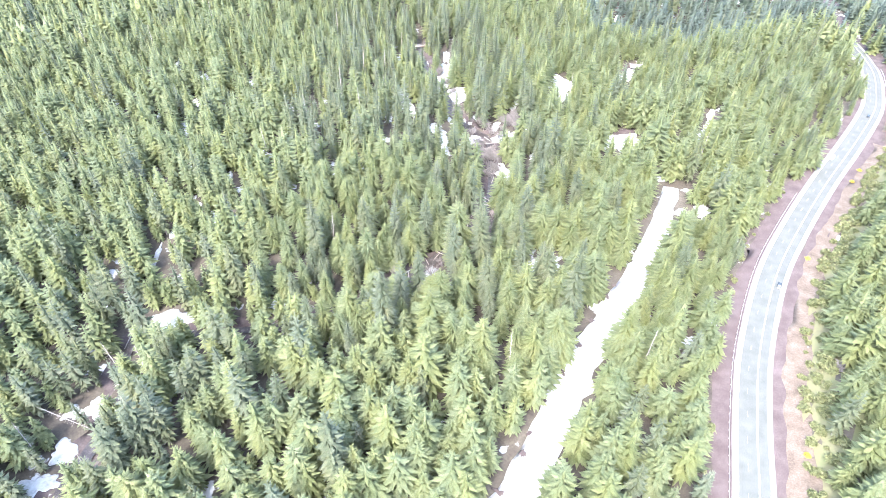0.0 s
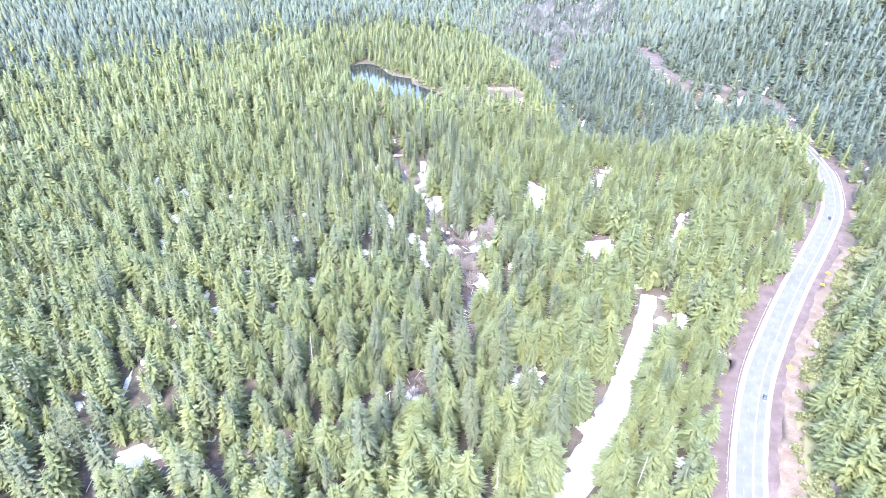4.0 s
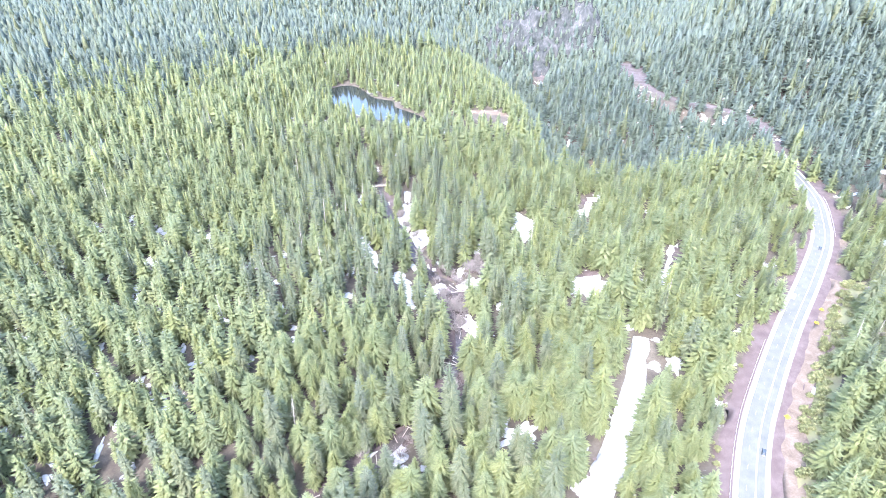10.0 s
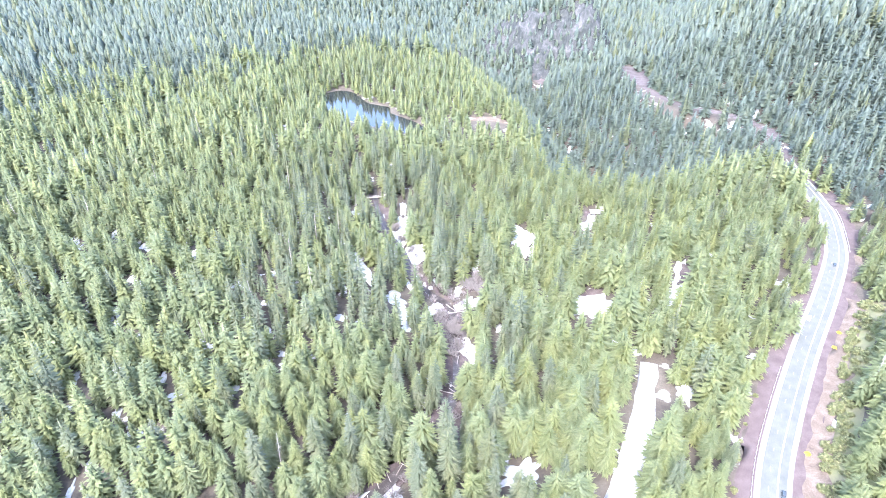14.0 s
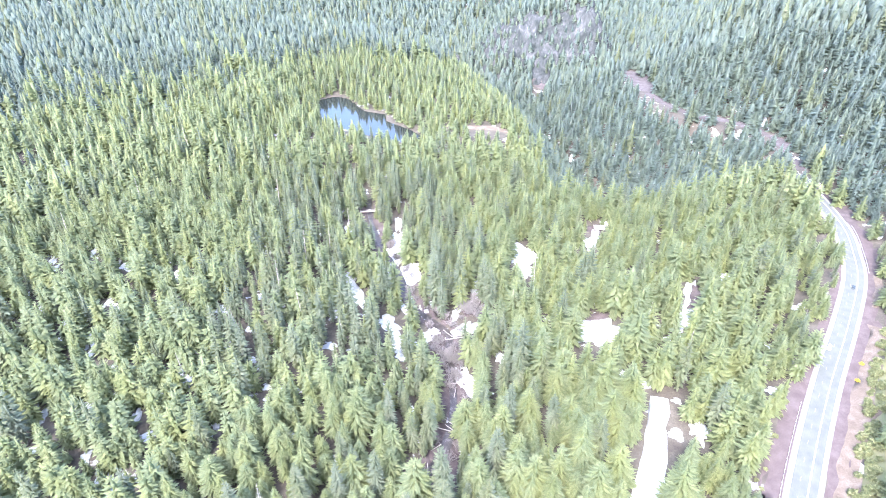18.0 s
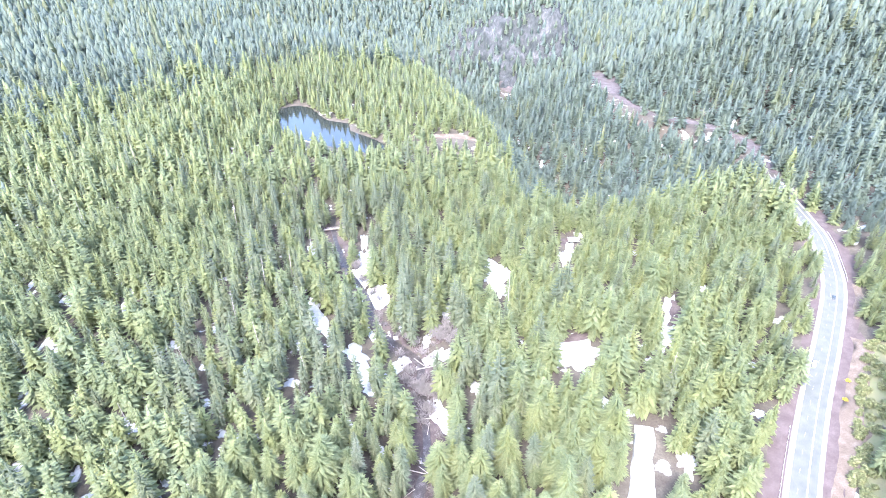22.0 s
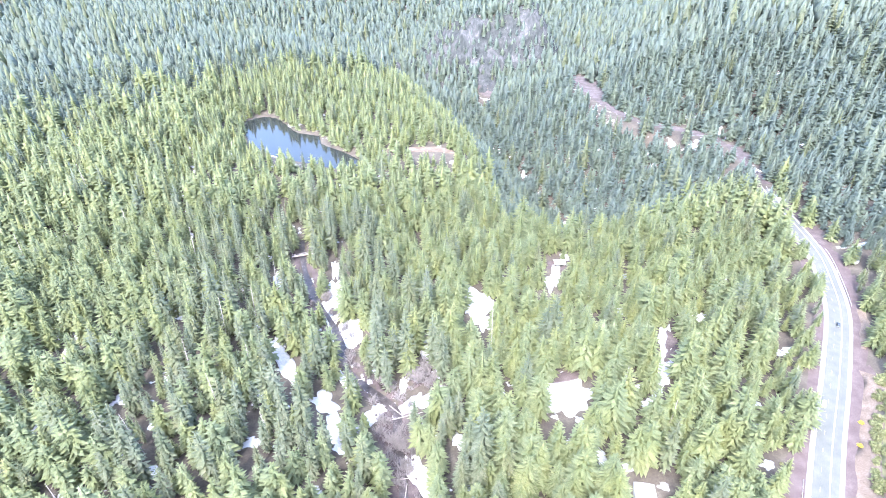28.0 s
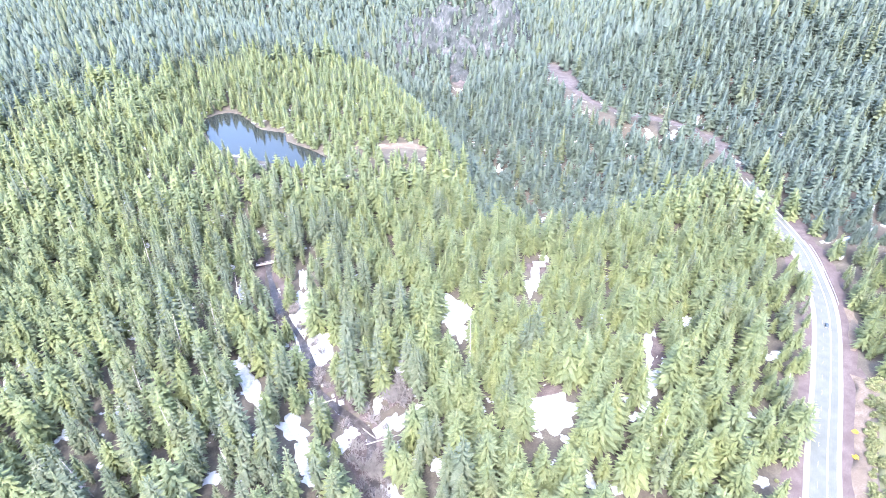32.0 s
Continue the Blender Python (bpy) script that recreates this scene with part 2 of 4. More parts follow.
def to_line(x, y, line):
    """For points: distance to a polyline, how far along (0 to 1), and which side (+ is right of it)."""
    x, y = np.asarray(x, float), np.asarray(y, float)
    best = np.full(x.shape, 1e18)
    along, side = np.zeros(x.shape), np.ones(x.shape)
    m = len(line) - 1
    for i in range(m):
        (ax, ay), (bx, by) = line[i], line[i + 1]
        dx, dy = bx - ax, by - ay
        u = np.clip(((x - ax) * dx + (y - ay) * dy) / (dx * dx + dy * dy), 0, 1)
        ex, ey = x - ax - u * dx, y - ay - u * dy
        d = ex * ex + ey * ey
        near = d < best
        best = np.where(near, d, best)
        along = np.where(near, (i + u) / m, along)
        side = np.where(near, np.sign(dy * ex - dx * ey), side)
    return np.sqrt(best), along, side


def inside(x, y, poly):
    x, y = np.asarray(x, float), np.asarray(y, float)
    res = np.zeros(x.shape, bool)
    for (ax, ay), (bx, by) in zip(poly, list(poly[1:]) + [poly[0]]):
        if ay != by:
            res ^= ((ay > y) != (by > y)) & (x < (bx - ax) * (y - ay) / (by - ay) + ax)
    return res


def ease(a, b, v):
    u = np.clip((np.asarray(v, float) - a) / (b - a), 0, 1)
    return u * u * (3 - 2 * u)


road_line, creek_line = smooth_line(ROAD, 9), smooth_line(CREEK, 7)
snow_line, canyon_line, lake_line = smooth_line(SNOWROAD, 9), smooth_line(CANYON, 25), smooth_line(LAKE + LAKE[:1], 9)
lake_poly = [tuple(p) for p in lake_line[:-1]]
ROAD_END = 962
ROAD_Y = [-100, 0, 440, 530, 640, 740, 850, 1000, 1100]
ROAD_Z = [8, 10, 12, 9, 0, -5, -11, -22, -30]


def road_height(y):
    return np.interp(y, ROAD_Y, ROAD_Z)


def rolling(x, y):
    return 1.6 * np.sin(x / 47 + 1.1) * np.sin(y / 61) + 1.1 * np.sin(x / 23 - y / 31) + 0.5 * np.sin(x / 9 + y / 13)


def ground(x, y):
    """Height of the ground."""
    x, y = np.asarray(x, float), np.asarray(y, float)
    bank_d, _, bank_side = to_line(x, y, creek_line)
    z = rolling(x, y) + 9 * ease(12, 75, np.where((bank_side < 0) & (y < 560) | (x < -26) & (y >= 560), bank_d, 0)) + 6 * ease(40, 140, x - 0.35 * (y - 150)) * ease(500, 350, y)
    # the bench with the lake, and the plain far off
    z = z + 9 * ease(540, 640, y) * ease(170, 110, x)
    z = z + 10 * np.exp(-((x - 80) / 70) ** 2 - ((y - 690) / 90) ** 2)
    dr, ar, side = to_line(x, y, road_line)
    zr = road_height(y)
    # canyon beyond the bench
    dc, ac, _ = to_line(x, y, canyon_line)
    deep = 62 * ease(0, 0.09, ac) * ease(98, 8, dc)
    # the hill on the far side of the road
    hill = np.where(side > 0, 0.40 * np.clip(dr - 14, 0, None), 0.0)
    hill = 300 * (1 - np.exp(-hill / 300)) * ease(1330, 1080, y - 0.15 * (x - 380)) * ease(-60, 40, y + 0.2 * x)
    z = np.where(side > 0, zr * ease(200, 20, dr) + rolling(x, y) * ease(10, 60, dr) + hill, z)
    # the slope falls from the road into the canyon
    _, _, east = to_line(x, y, canyon_line)
    fall = np.maximum(zr - 0.30 * dr, -62) + rolling(x, y)
    beyond = (side < 0) & (east > 0) & (y > 470)
    z = np.where(side > 0, z - deep * 0, np.where(beyond, (z - deep) * (1 - ease(490, 600, y)) + fall * ease(490, 600, y), z - deep))
    # crag at the head of the canyon
    crag = 104 * np.exp(-((x - 334) / np.where(x > 334, 42, 84)) ** 2 - ((y - 1125) / 66) ** 2) + 78 * np.exp(-((x - 222) / 66) ** 2 - ((y - 1150) / 75) ** 2) + 38 * np.exp(-((x - 90) / 28) ** 2 - ((y - 1130) / 28) ** 2)
    z = z + crag
    # far country rises
    far = np.hypot(x, y)
    z = z + 0.20 * np.clip(far - 1500, 0, 1500) * (0.7 + 0.3 * np.sin(np.arctan2(x, y) * 9))
    # bed of the road
    k = ease(34, 13, dr)
    z = z * (1 - k) + zr * k
    # creek bed and lake basin
    dk, _, _ = to_line(x, y, creek_line)
    z = z * (1 - ease(45, 12, dk) * 0.8) - 2.6 * np.exp(-(dk / 8.0) ** 2) - 2.0 * ease(40, 8, dk)
    dl, _, _ = to_line(x, y, lake_line)
    inl = inside(x, y, lake_poly)
    shore = ease(45, 4, dl)
    z = np.where(inl, LAKE_LEVEL - 0.4 - 3 * ease(0, 12, dl), z * (1 - shore) + (LAKE_LEVEL + 0.5 + 0.03 * dl) * shore)
    return z


def height(x, y):
    return float(ground(np.array([x]), np.array([y]))[0])


# ---- mesh helpers ----
def mesh_object(name, verts, faces, mat, parent=None, label="", smooth=False):
    me = bpy.data.meshes.new(name)
    me.from_pydata([tuple(map(float, v)) for v in verts], [], [tuple(map(int, f)) for f in faces])
    me.materials.append(mat)
    if smooth:
        me.shade_smooth()
    ob = new(name, me)
    ob.parent = parent
    if label:
        ob["label"] = label
    return ob


def fast_mesh(name, verts, tris, mat, smooth=False):
    """A mesh of triangles from arrays."""
    me = bpy.data.meshes.new(name)
    me.vertices.add(len(verts))
    me.vertices.foreach_set("co", np.ascontiguousarray(verts, np.float32).ravel())
    me.loops.add(3 * len(tris))
    me.loops.foreach_set("vertex_index", np.ascontiguousarray(tris, np.int32).ravel())
    me.polygons.add(len(tris))
    me.polygons.foreach_set("loop_start", np.arange(0, 3 * len(tris), 3, dtype=np.int32))
    me.update(calc_edges=True)
    me.materials.append(mat)
    if smooth:
        me.shade_smooth()
    return me


def part(name, bm, mat, parent=None, label=""):
    me = bpy.data.meshes.new(name)
    bm.to_mesh(me)
    bm.free()
    me.materials.append(mat)
    ob = new(name, me)
    ob.parent = parent
    if label:
        ob["label"] = label
    return ob


def box(bm, centre, size, turn=None, bevel=0.0):
    m = Matrix.LocRotScale(Vector(centre), turn, Vector(size))
    made = bmesh.ops.create_cube(bm, size=1.0, matrix=m)
    if bevel:
        edges = list({e for v in made["verts"] for e in v.link_edges})
        bmesh.ops.bevel(bm, geom=edges, offset=bevel, segments=1, affect="EDGES")
    return bm


def stick(bm, a, b, r0, r1, sides=6):
    a, b = Vector(a), Vector(b)
    m = Matrix.Translation((a + b) / 2) @ (b - a).to_track_quat("Z", "Y").to_matrix().to_4x4()
    bmesh.ops.create_cone(bm, cap_ends=True, segments=sides, radius1=r0, radius2=r1, depth=(b - a).length, matrix=m)
    return bm


def ribbon(name, line, offsets, mat, lift, kind="structure", label="", category="", follow=None, jitter=0.0, level=None, seed=1):
    """A strip draped along a line; offsets: distances to its right. follow: height of the strip instead of the ground's."""
    rng = np.random.default_rng(seed)
    line = np.asarray(line)
    d = np.gradient(line, axis=0)
    d /= np.linalg.norm(d, axis=1)[:, None]
    right = np.c_[d[:, 1], -d[:, 0]]
    offs = np.asarray(offsets, float)
    if offs.ndim == 1:
        offs = np.repeat(offs[None], len(line), 0)
    wob = np.zeros_like(offs)
    if jitter:
        wob = rng.normal(0, jitter, offs.shape)
        wob[:, 1:-1] *= 0.3
    xy = line[:, None, :] + right[:, None, :] * (offs + wob)[..., None]
    z = ground(xy[..., 0], xy[..., 1]) if follow is None else np.repeat(np.asarray(follow, float)[:, None], offs.shape[1], 1)
    lifts = np.full(offs.shape, lift, float) if np.isscalar(lift) else np.repeat(np.asarray(lift, float)[None], len(line), 0)
    v = np.dstack([xy, z + lifts]).reshape(-1, 3)
    n, m = offs.shape
    i = (np.arange(n - 1)[:, None] * m + np.arange(m - 1)[None]).ravel()
    tris = np.vstack([np.c_[i, i + m + 1, i + m], np.c_[i, i + 1, i + m + 1]])
    ob = new(name, fast_mesh(name, v, tris[:, ::-1], mat, True))
    return tagged(ob, label, category, kind=kind)


# ---- ground: one sheet to the horizon ----
def axis(lo, hi, step, far):
    mid = np.arange(lo, hi + 0.1, step)
    out, s = [hi], step
    while out[-1] < far:
        s *= 1.12
        out.append(out[-1] + s)
    back, s = [lo], step
    while back[-1] > -far:
        s *= 1.12
        back.append(back[-1] - s)
    return np.r_[back[:0:-1], mid, out[1:]]


gx, gy = axis(-420, 560, 6.0, 4600), axis(40, 1240, 6.0, 4600)
X, Y = np.meshgrid(gx, gy)
Z = ground(X, Y)
nx = len(gx)
cells = (np.arange(len(gy) - 1)[:, None] * nx + np.arange(nx - 1)[None]).ravel()
tris = np.vstack([np.c_[cells, cells + 1, cells + nx + 1], np.c_[cells, cells + nx + 1, cells + nx]])
tagged(new("ground", fast_mesh("ground", np.c_[X.ravel(), Y.ravel(), Z.ravel()], tris, FLOOR, True)), "brown forest floor patched with melting snow", "ground", kind="structure")

# ---- water ----
creek_axis_z = ground(creek_line[:, 0], creek_line[:, 1])
creek_level = np.minimum.accumulate(np.convolve(np.pad(creek_axis_z, 8, "edge"), np.ones(17) / 17, "valid")) + 1.5
ribbon("creek_bank", creek_line, [-8, -6, -3.5, 0, 3.5, 6, 8], EARTH, 0.12, label="brown earth and gravel banks of the creek", category="river bank", jitter=1.6)
ribbon("creek", creek_line, np.stack([-2.3 - 0.9 * np.sin(np.arange(len(creek_line)) * 0.9), np.zeros(len(creek_line)), 2.3 + 0.9 * np.sin(np.arange(len(creek_line)) * 0.7 + 1)], 1), CREEKWATER, 0.0, label="dark rippling creek water between snowy banks", category="creek", follow=creek_level)
bm = bmesh.new()
bm.faces.new([bm.verts.new((x, y, LAKE_LEVEL)) for x, y in lake_poly])
bmesh.ops.triangulate(bm, faces=bm.faces[:])
tagged(part("lake", bm, LAKEWATER), "still dark lake mirroring trees and pale sky", "lake", kind="structure")

# ---- road ----
drawn = road_line[road_line[:, 1] < 560]
rz = road_height(drawn[:, 1])
def stretch(lo, hi):
    return (road_line[:, 1] >= lo) & (road_line[:, 1] <= hi)
s = stretch(-80, 300)
ribbon("verge_west", road_line[s], [-17, -14, -10, -6], CINDER, [0.0, 0.07, 0.09, 0.09], label="red-brown cinder verge beside the highway", category="verge", jitter=1.2)
s = stretch(290, 470)
ribbon("verge_west_narrow", road_line[s], [-13.5, -12, -9, -6], CINDER, [0.0, 0.07, 0.09, 0.09], label="narrow red-brown cinder verge under the trees", category="verge", jitter=0.8, seed=12)
s = stretch(-80, 470)
ribbon("verge_east", road_line[s], [6, 10, 13, 17], CINDER, [0.09, 0.09, 0.07, 0.0], label="red-brown cinder verge beside the highway", category="verge", jitter=1.2, seed=2)
s = stretch(20, 345)
ribbon("soil_bank", road_line[s], [11, 13, 16, 19, 22], SOIL, [0.02, 0.16, 0.2, 0.2, 0.05], label="bare pale tan soil bank beside the road", category="bank", jitter=1.4, seed=13)
s = stretch(355, 395)
ribbon("soil_bank_bend", road_line[s], [10, 12, 14, 17], SOIL, [0.02, 0.16, 0.2, 0.0], label="small bare soil bank at the bend", category="bank", jitter=1.2, seed=14)
s = stretch(20, 345)
ribbon("bank_east", road_line[s], [19, 21.5, 25, 29, 33], DRYGRASS, [0.0, 0.12, 0.14, 0.12, -0.1], label="bank of dry grass and bare soil above the road", category="bank", jitter=1.5, seed=3)
s = stretch(20, 345)
ribbon("grass_slope", road_line[s], [27, 34, 42, 52, 62, 72], GRASS, [-0.1, 0.15, 0.15, 0.15, 0.15, -0.2], label="yellow-green grassy slope above the road", category="slope", jitter=3, seed=8)
ribbon("road_shoulder", drawn, [-8.2, -7.7, 7.2, 7.6], SHOULDER, [0.0, 0.22, 0.22, 0.0], label="pale gravel road shoulder", category="road shoulder", follow=rz)
road = ribbon("road", drawn, [-6.1, 0, 5.9], ASPHALT, 0.26, label="three-lane highway of worn pale asphalt", category="road", follow=rz)
s = stretch(556, ROAD_END)
ribbon("hillside_track", road_line[s], [-4, -2, 2, 4], SCREE, [-0.1, 0.15, 0.15, 0.1], label="stony disused roadbed along the wooded hillside", category="track", jitter=0.6, seed=15)
# ---- trees ----
def conifer(rng, tall, base, radius, boughs, sprays, width, profile, body_rings, body_sides, body=0.34, droop=0.34):
    """Crown of a conifer: boughs in a rising spiral, each a folded drooping frond from the stem (width: half width as a share
    of its length) with sprays on its sides, round a thin ragged core."""
    V, T = [], []
    lobes = [(k, rng.uniform(0, 6.28), rng.uniform(0.05, 0.12)) for k in (1, 2, 3)]
    weights = np.array([profile(f) + 0.30 for f in np.linspace(0, 1, 60)])
    steps = np.cumsum(weights) / weights.sum()
    for i in range(boughs):
        f = float(np.interp((i + rng.uniform(0.0, 1.0)) / boughs, np.r_[0, steps], np.linspace(0, 1, 61)))
        a = i * 2.39996 + rng.uniform(-0.45, 0.45)
        lobe = 1 + sum(q * math.cos(k * a + p) for k, p, q in lobes)
        out = radius * profile(f) * lobe * rng.uniform(0.70, 1.13) + 0.55
        z = base + (tall - base) * f + rng.uniform(-0.4, 0.4)
        ca, sa = math.cos(a), math.sin(a)
        sag = droop * (1.25 - 1.9 * f) + rng.uniform(-0.14, 0.14)
        half = out * width * rng.uniform(0.8, 1.25) + 0.12
        lean = rng.uniform(-0.3, 0.3)

        def at(u, v):
            """u along the bough, v across it in metres."""
            r = u * out
            return (ca * r - sa * v, sa * r + ca * v, z - sag * r * (0.5 + 0.5 * u) - 0.3 * abs(v) + lean * v)

        n = len(V)
        if sprays:
            # frond with two pairs of side sprays
            V += [at(0.12, 0), at(0.62, half * 0.55), at(1.0, 0), at(0.62, -half * 0.55)]
            T += [(n, n + 2, n + 1), (n, n + 3, n + 2)]
            n += 4
            for k in range(sprays):
                u0 = 0.25 + 0.4 * k / sprays
                for sg in (-1, 1):
                    w = sg * half * rng.uniform(0.85, 1.25) * (1 - 0.25 * k)
                    V += [at(u0, 0), at(u0 + 0.26, 0), at(u0 + 0.30 + rng.uniform(-0.04, 0.08), w)]
                    T.append((n, n + 1, n + 2) if sg > 0 else (n, n + 2, n + 1))
                    n += 3
        else:
            V += [at(0.1, 0), at(0.66, half), at(1.0, rng.uniform(-0.3, 0.3) * half), at(0.6, -half)]
            T += [(n, n + 2, n + 1), (n, n + 3, n + 2)]
    # ragged core
    n = len(V)
    for w in range(body_rings):
        f = w / body_rings
        for j in range(body_sides):
            a = 2 * math.pi * (j + 0.5 * (w % 2)) / body_sides
            q = radius * body * (1 - f) ** 0.7 * (rng.uniform(1.1, 1.6) if (j + w) % 2 else rng.uniform(0.5, 0.8))
            V.append((q * math.cos(a), q * math.sin(a), base + (tall - base) * f + rng.uniform(-0.9, 0.9)))
    V.append((0, 0, tall + 0.3))
    for w in range(body_rings - 1):
        for j in range(body_sides):
            p, q = n + w * body_sides + j, n + w * body_sides + (j + 1) % body_sides
            T += [(p, q, q + body_sides), (p, q + body_sides, p + body_sides)]
    o, last = n + (body_rings - 1) * body_sides, len(V) - 1
    T += [(o + j, o + (j + 1) % body_sides, last) for j in range(body_sides)]
    return np.array(V), np.array(T)


def trunk_mesh(tall, r, sides=6, rings=4):
    V, T = [], []
    for k in range(rings + 1):
        u = k / rings
        rr = r * (1 - u) ** 0.8 * (1.25 if k == 0 else 1) + 0.03
        for s in range(sides):
            a = 2 * math.pi * s / sides
            V.append((rr * math.cos(a), rr * math.sin(a), -1.2 + (tall * 0.93 + 1.2) * u))
    for k in range(rings):
        for s in range(sides):
            a, b = k * sides + s, k * sides + (s + 1) % sides
            T += [(a, b, b + sides), (a, b + sides, a + sides)]
    return np.array(V), np.array(T)


def full_profile(f, blunt=1.5):      # broad fir: widest low down, rounded top
    return (1 - f ** blunt) ** 0.8 * (0.7 + 0.3 * min(1, f / 0.15))


def cone_profile(f):      # hill fir
    return (1 - f ** 1.6) ** 0.85 * (0.75 + 0.25 * min(1, f / 0.12))


def column_profile(f):    # narrow old spruce
    return (1 - f ** 2.4) ** 0.8 * (0.6 + 0.4 * min(1, f / 0.3))


rng0 = np.random.default_rng(11)
KINDS = {
    "fir": dict(mat=FIR, tall=27.0, base=1.5, radius=6.2, profile=full_profile, trunk=0.36),
    "spruce": dict(mat=SPRUCE, tall=35.0, base=3.0, radius=4.2, profile=column_profile, trunk=0.36),
    "hill_fir": dict(mat=HAZED_HILLFIR, tall=22.0, base=1.0, radius=5.6, profile=cone_profile, trunk=0.32),
}
# boughs, pairs of sprays a bough, half width of a bough, rings and sides of the core
LODS = {"near": (270, 2, 0.13, 5, 8), "mid": (124, 1, 0.20, 5, 6), "close": (92, 1, 0.24, 4, 6), "low": (48, 0, 0.26, 3, 6), "far": (12, 0, 0.36, 3, 5)}
CROWNS = {}
for kind, k in KINDS.items():
    for lod, (boughs, sprays, width, rings, sides) in LODS.items():
        CROWNS[kind, lod] = [conifer(rng0, k["tall"], k["base"], k["radius"], boughs, sprays, width, (lambda f, i=i: full_profile(f, 1.15 + 0.3 * i)) if kind == "fir" else k["profile"], rings, sides, {"far": 0.74, "low": 0.5}.get(lod, 0.34)) for i in range(6)]

# open ground where no trees stand: (centre, half sizes, turn)
CLEARINGS = {
    "snow_meadow": [((127, 357), (14, 14), 0.2), ((98, 446), (10, 12), 0.3), ((95, 428), (6, 9), 0.1), ((1, 466), (7, 24), -0.05), ((9, 434), (11, 12), 0.0), ((200, 383), (5, 17), -0.45), ((184, 358), (5, 12), -0.85),
                    ((157, 467), (5, 13), -0.4)],
    "creek_snow": [((-28, 410), (4.5, 19), 0.38), ((-5, 376), (6, 10), 0.3), ((1, 356), (4.5, 12), 0.15), ((5, 395), (2.4, 8), 0.2), ((46, 369), (7, 5.5), 0.5), ((37, 366), (6, 3.2), 0.15), ((22, 366), (4, 9), -0.5),
                   ((39, 382), (2.4, 5), -0.2), ((55, 406), (4, 9), 0.1), ((63, 339), (3.5, 5), 0.2), ((40, 324), (4.5, 14), 0.15), ((-14, 226), (13, 7), 0.5), ((55, 232), (11, 6), 0.4), ((-140, 192), (15, 6), 0.1),
                   ((-156, 122), (5, 5), 0.4), ((-152, 143), (4, 5), 0.1), ((-160, 108), (6, 4), 0.3), ((-52, 200), (10, 4), 0.3), ((-37, 498), (4, 8), 0.2), ((3, 502), (3, 10), 0.0)],
    "track_snow": [((129, 314), (2.4, 7), 0.1), ((128, 335), (2.0, 6), 0.2), ((154, 272), (4, 7), -0.3)],
    "forest_snow": [((-246, 453), (2.5, 6), 0.3), ((-179, 396), (2.2, 5), 0.0), ((-182, 304), (2, 6), 0.2), ((-134, 264), (2, 4), 0.4), ((-120, 330), (1.6, 5), 0.2), ((-225, 300), (2.5, 4), 0.0),
                    ((-205, 245), (2, 4), 0.3), ((222, 330), (2, 5), 0.4), ((185, 420), (2.6, 5), 0)],
    "bare": [((100, 660), (24, 5), -0.25), ((62, 676), (9, 4), 0.2), ((243, 1035), (10, 22), 0.3), ((166, 482), (9, 8), 0), ((206, 562), (22, 9), 0.0)],
}

# snow in the gaps of the thin young stand
gaps = random.Random(8)
CLEARINGS["forest_snow"] += [((gaps.uniform(-60, 45) - 0.45 * d, d), (gaps.uniform(1.0, 2.3), gaps.uniform(2.5, 7)), gaps.uniform(-0.2, 0.6)) for d in np.linspace(225, 470, 34).tolist()]


def open_ground(x, y):
    """True on snow meadows, creek, lake and the other open places."""
    dk, ak, _ = to_line(x, y, creek_line)
    no = (dk < 6.5) & (y > 265) & (y < 362) | (((x - 51) / 9) ** 2 + ((y - 384) / 8) ** 2 < 1) | (dk < 5) & (y > 500)
    ds, _, _ = to_line(x, y, snow_line)
    no |= ds < 10.0
    no |= inside(x, y, lake_poly) & (y > 680)
    for group in CLEARINGS.values():
        for (cx, cy), (a, b), turn in group:
            c, s = math.cos(turn), math.sin(turn)
            u, v = ((x - cx) * c + (y - cy) * s) / a, (-(x - cx) * s + (y - cy) * c) / b
            no |= u * u + v * v < 1
    return no


def blocked(x, y, tall):
    """True where no trees stand: roads, water, meadows, and their sunny southern edges as deep as a tree is tall."""
    dr, ar, side = to_line(x, y, road_line)
    no = dr < np.where(side > 0, np.where(y < 330, 27, 15), np.where(y < 295, 17.5, 11))
    no &= y < 480
    no |= (dr < 9) & (y < ROAD_END)
    away = np.c_[x - 15, y - 100]
    reach = np.linalg.norm(away, axis=1)
    away /= reach[:, None]
    back = tall * reach / 236.0
    for f in (0.0, 0.18, 0.36, 0.54, 0.7):
        no |= open_ground(x + away[:, 0] * back * f, y + away[:, 1] * back * f)
    dk, _, _ = to_line(x, y, creek_line)
    no |= dk < 4.5
    for f in (0.0, 0.15, 0.3, 0.42, 0.56, 0.7):
        ux, uy = x + away[:, 0] * back * f, y + away[:, 1] * back * f
        d2, _, s2 = to_line(ux, uy, road_line)
        cut = np.where(s2 > 0, d2, -d2)
        no |= (cut > 0) & (cut < np.where(uy > 860, 20, 7)) & (uy > 612) & (uy < ROAD_END + 20) & ((f < 0.6) | (uy > 860))
    dl, _, _ = to_line(x, y, lake_line)
    no |= (dl < 1.2) | inside(x, y, lake_poly)
    return no


def steep(x, y):
    e = 4.0
    return np.hypot(ground(x + e, y) - ground(x - e, y), ground(x, y + e) - ground(x, y - e)) / (2 * e)


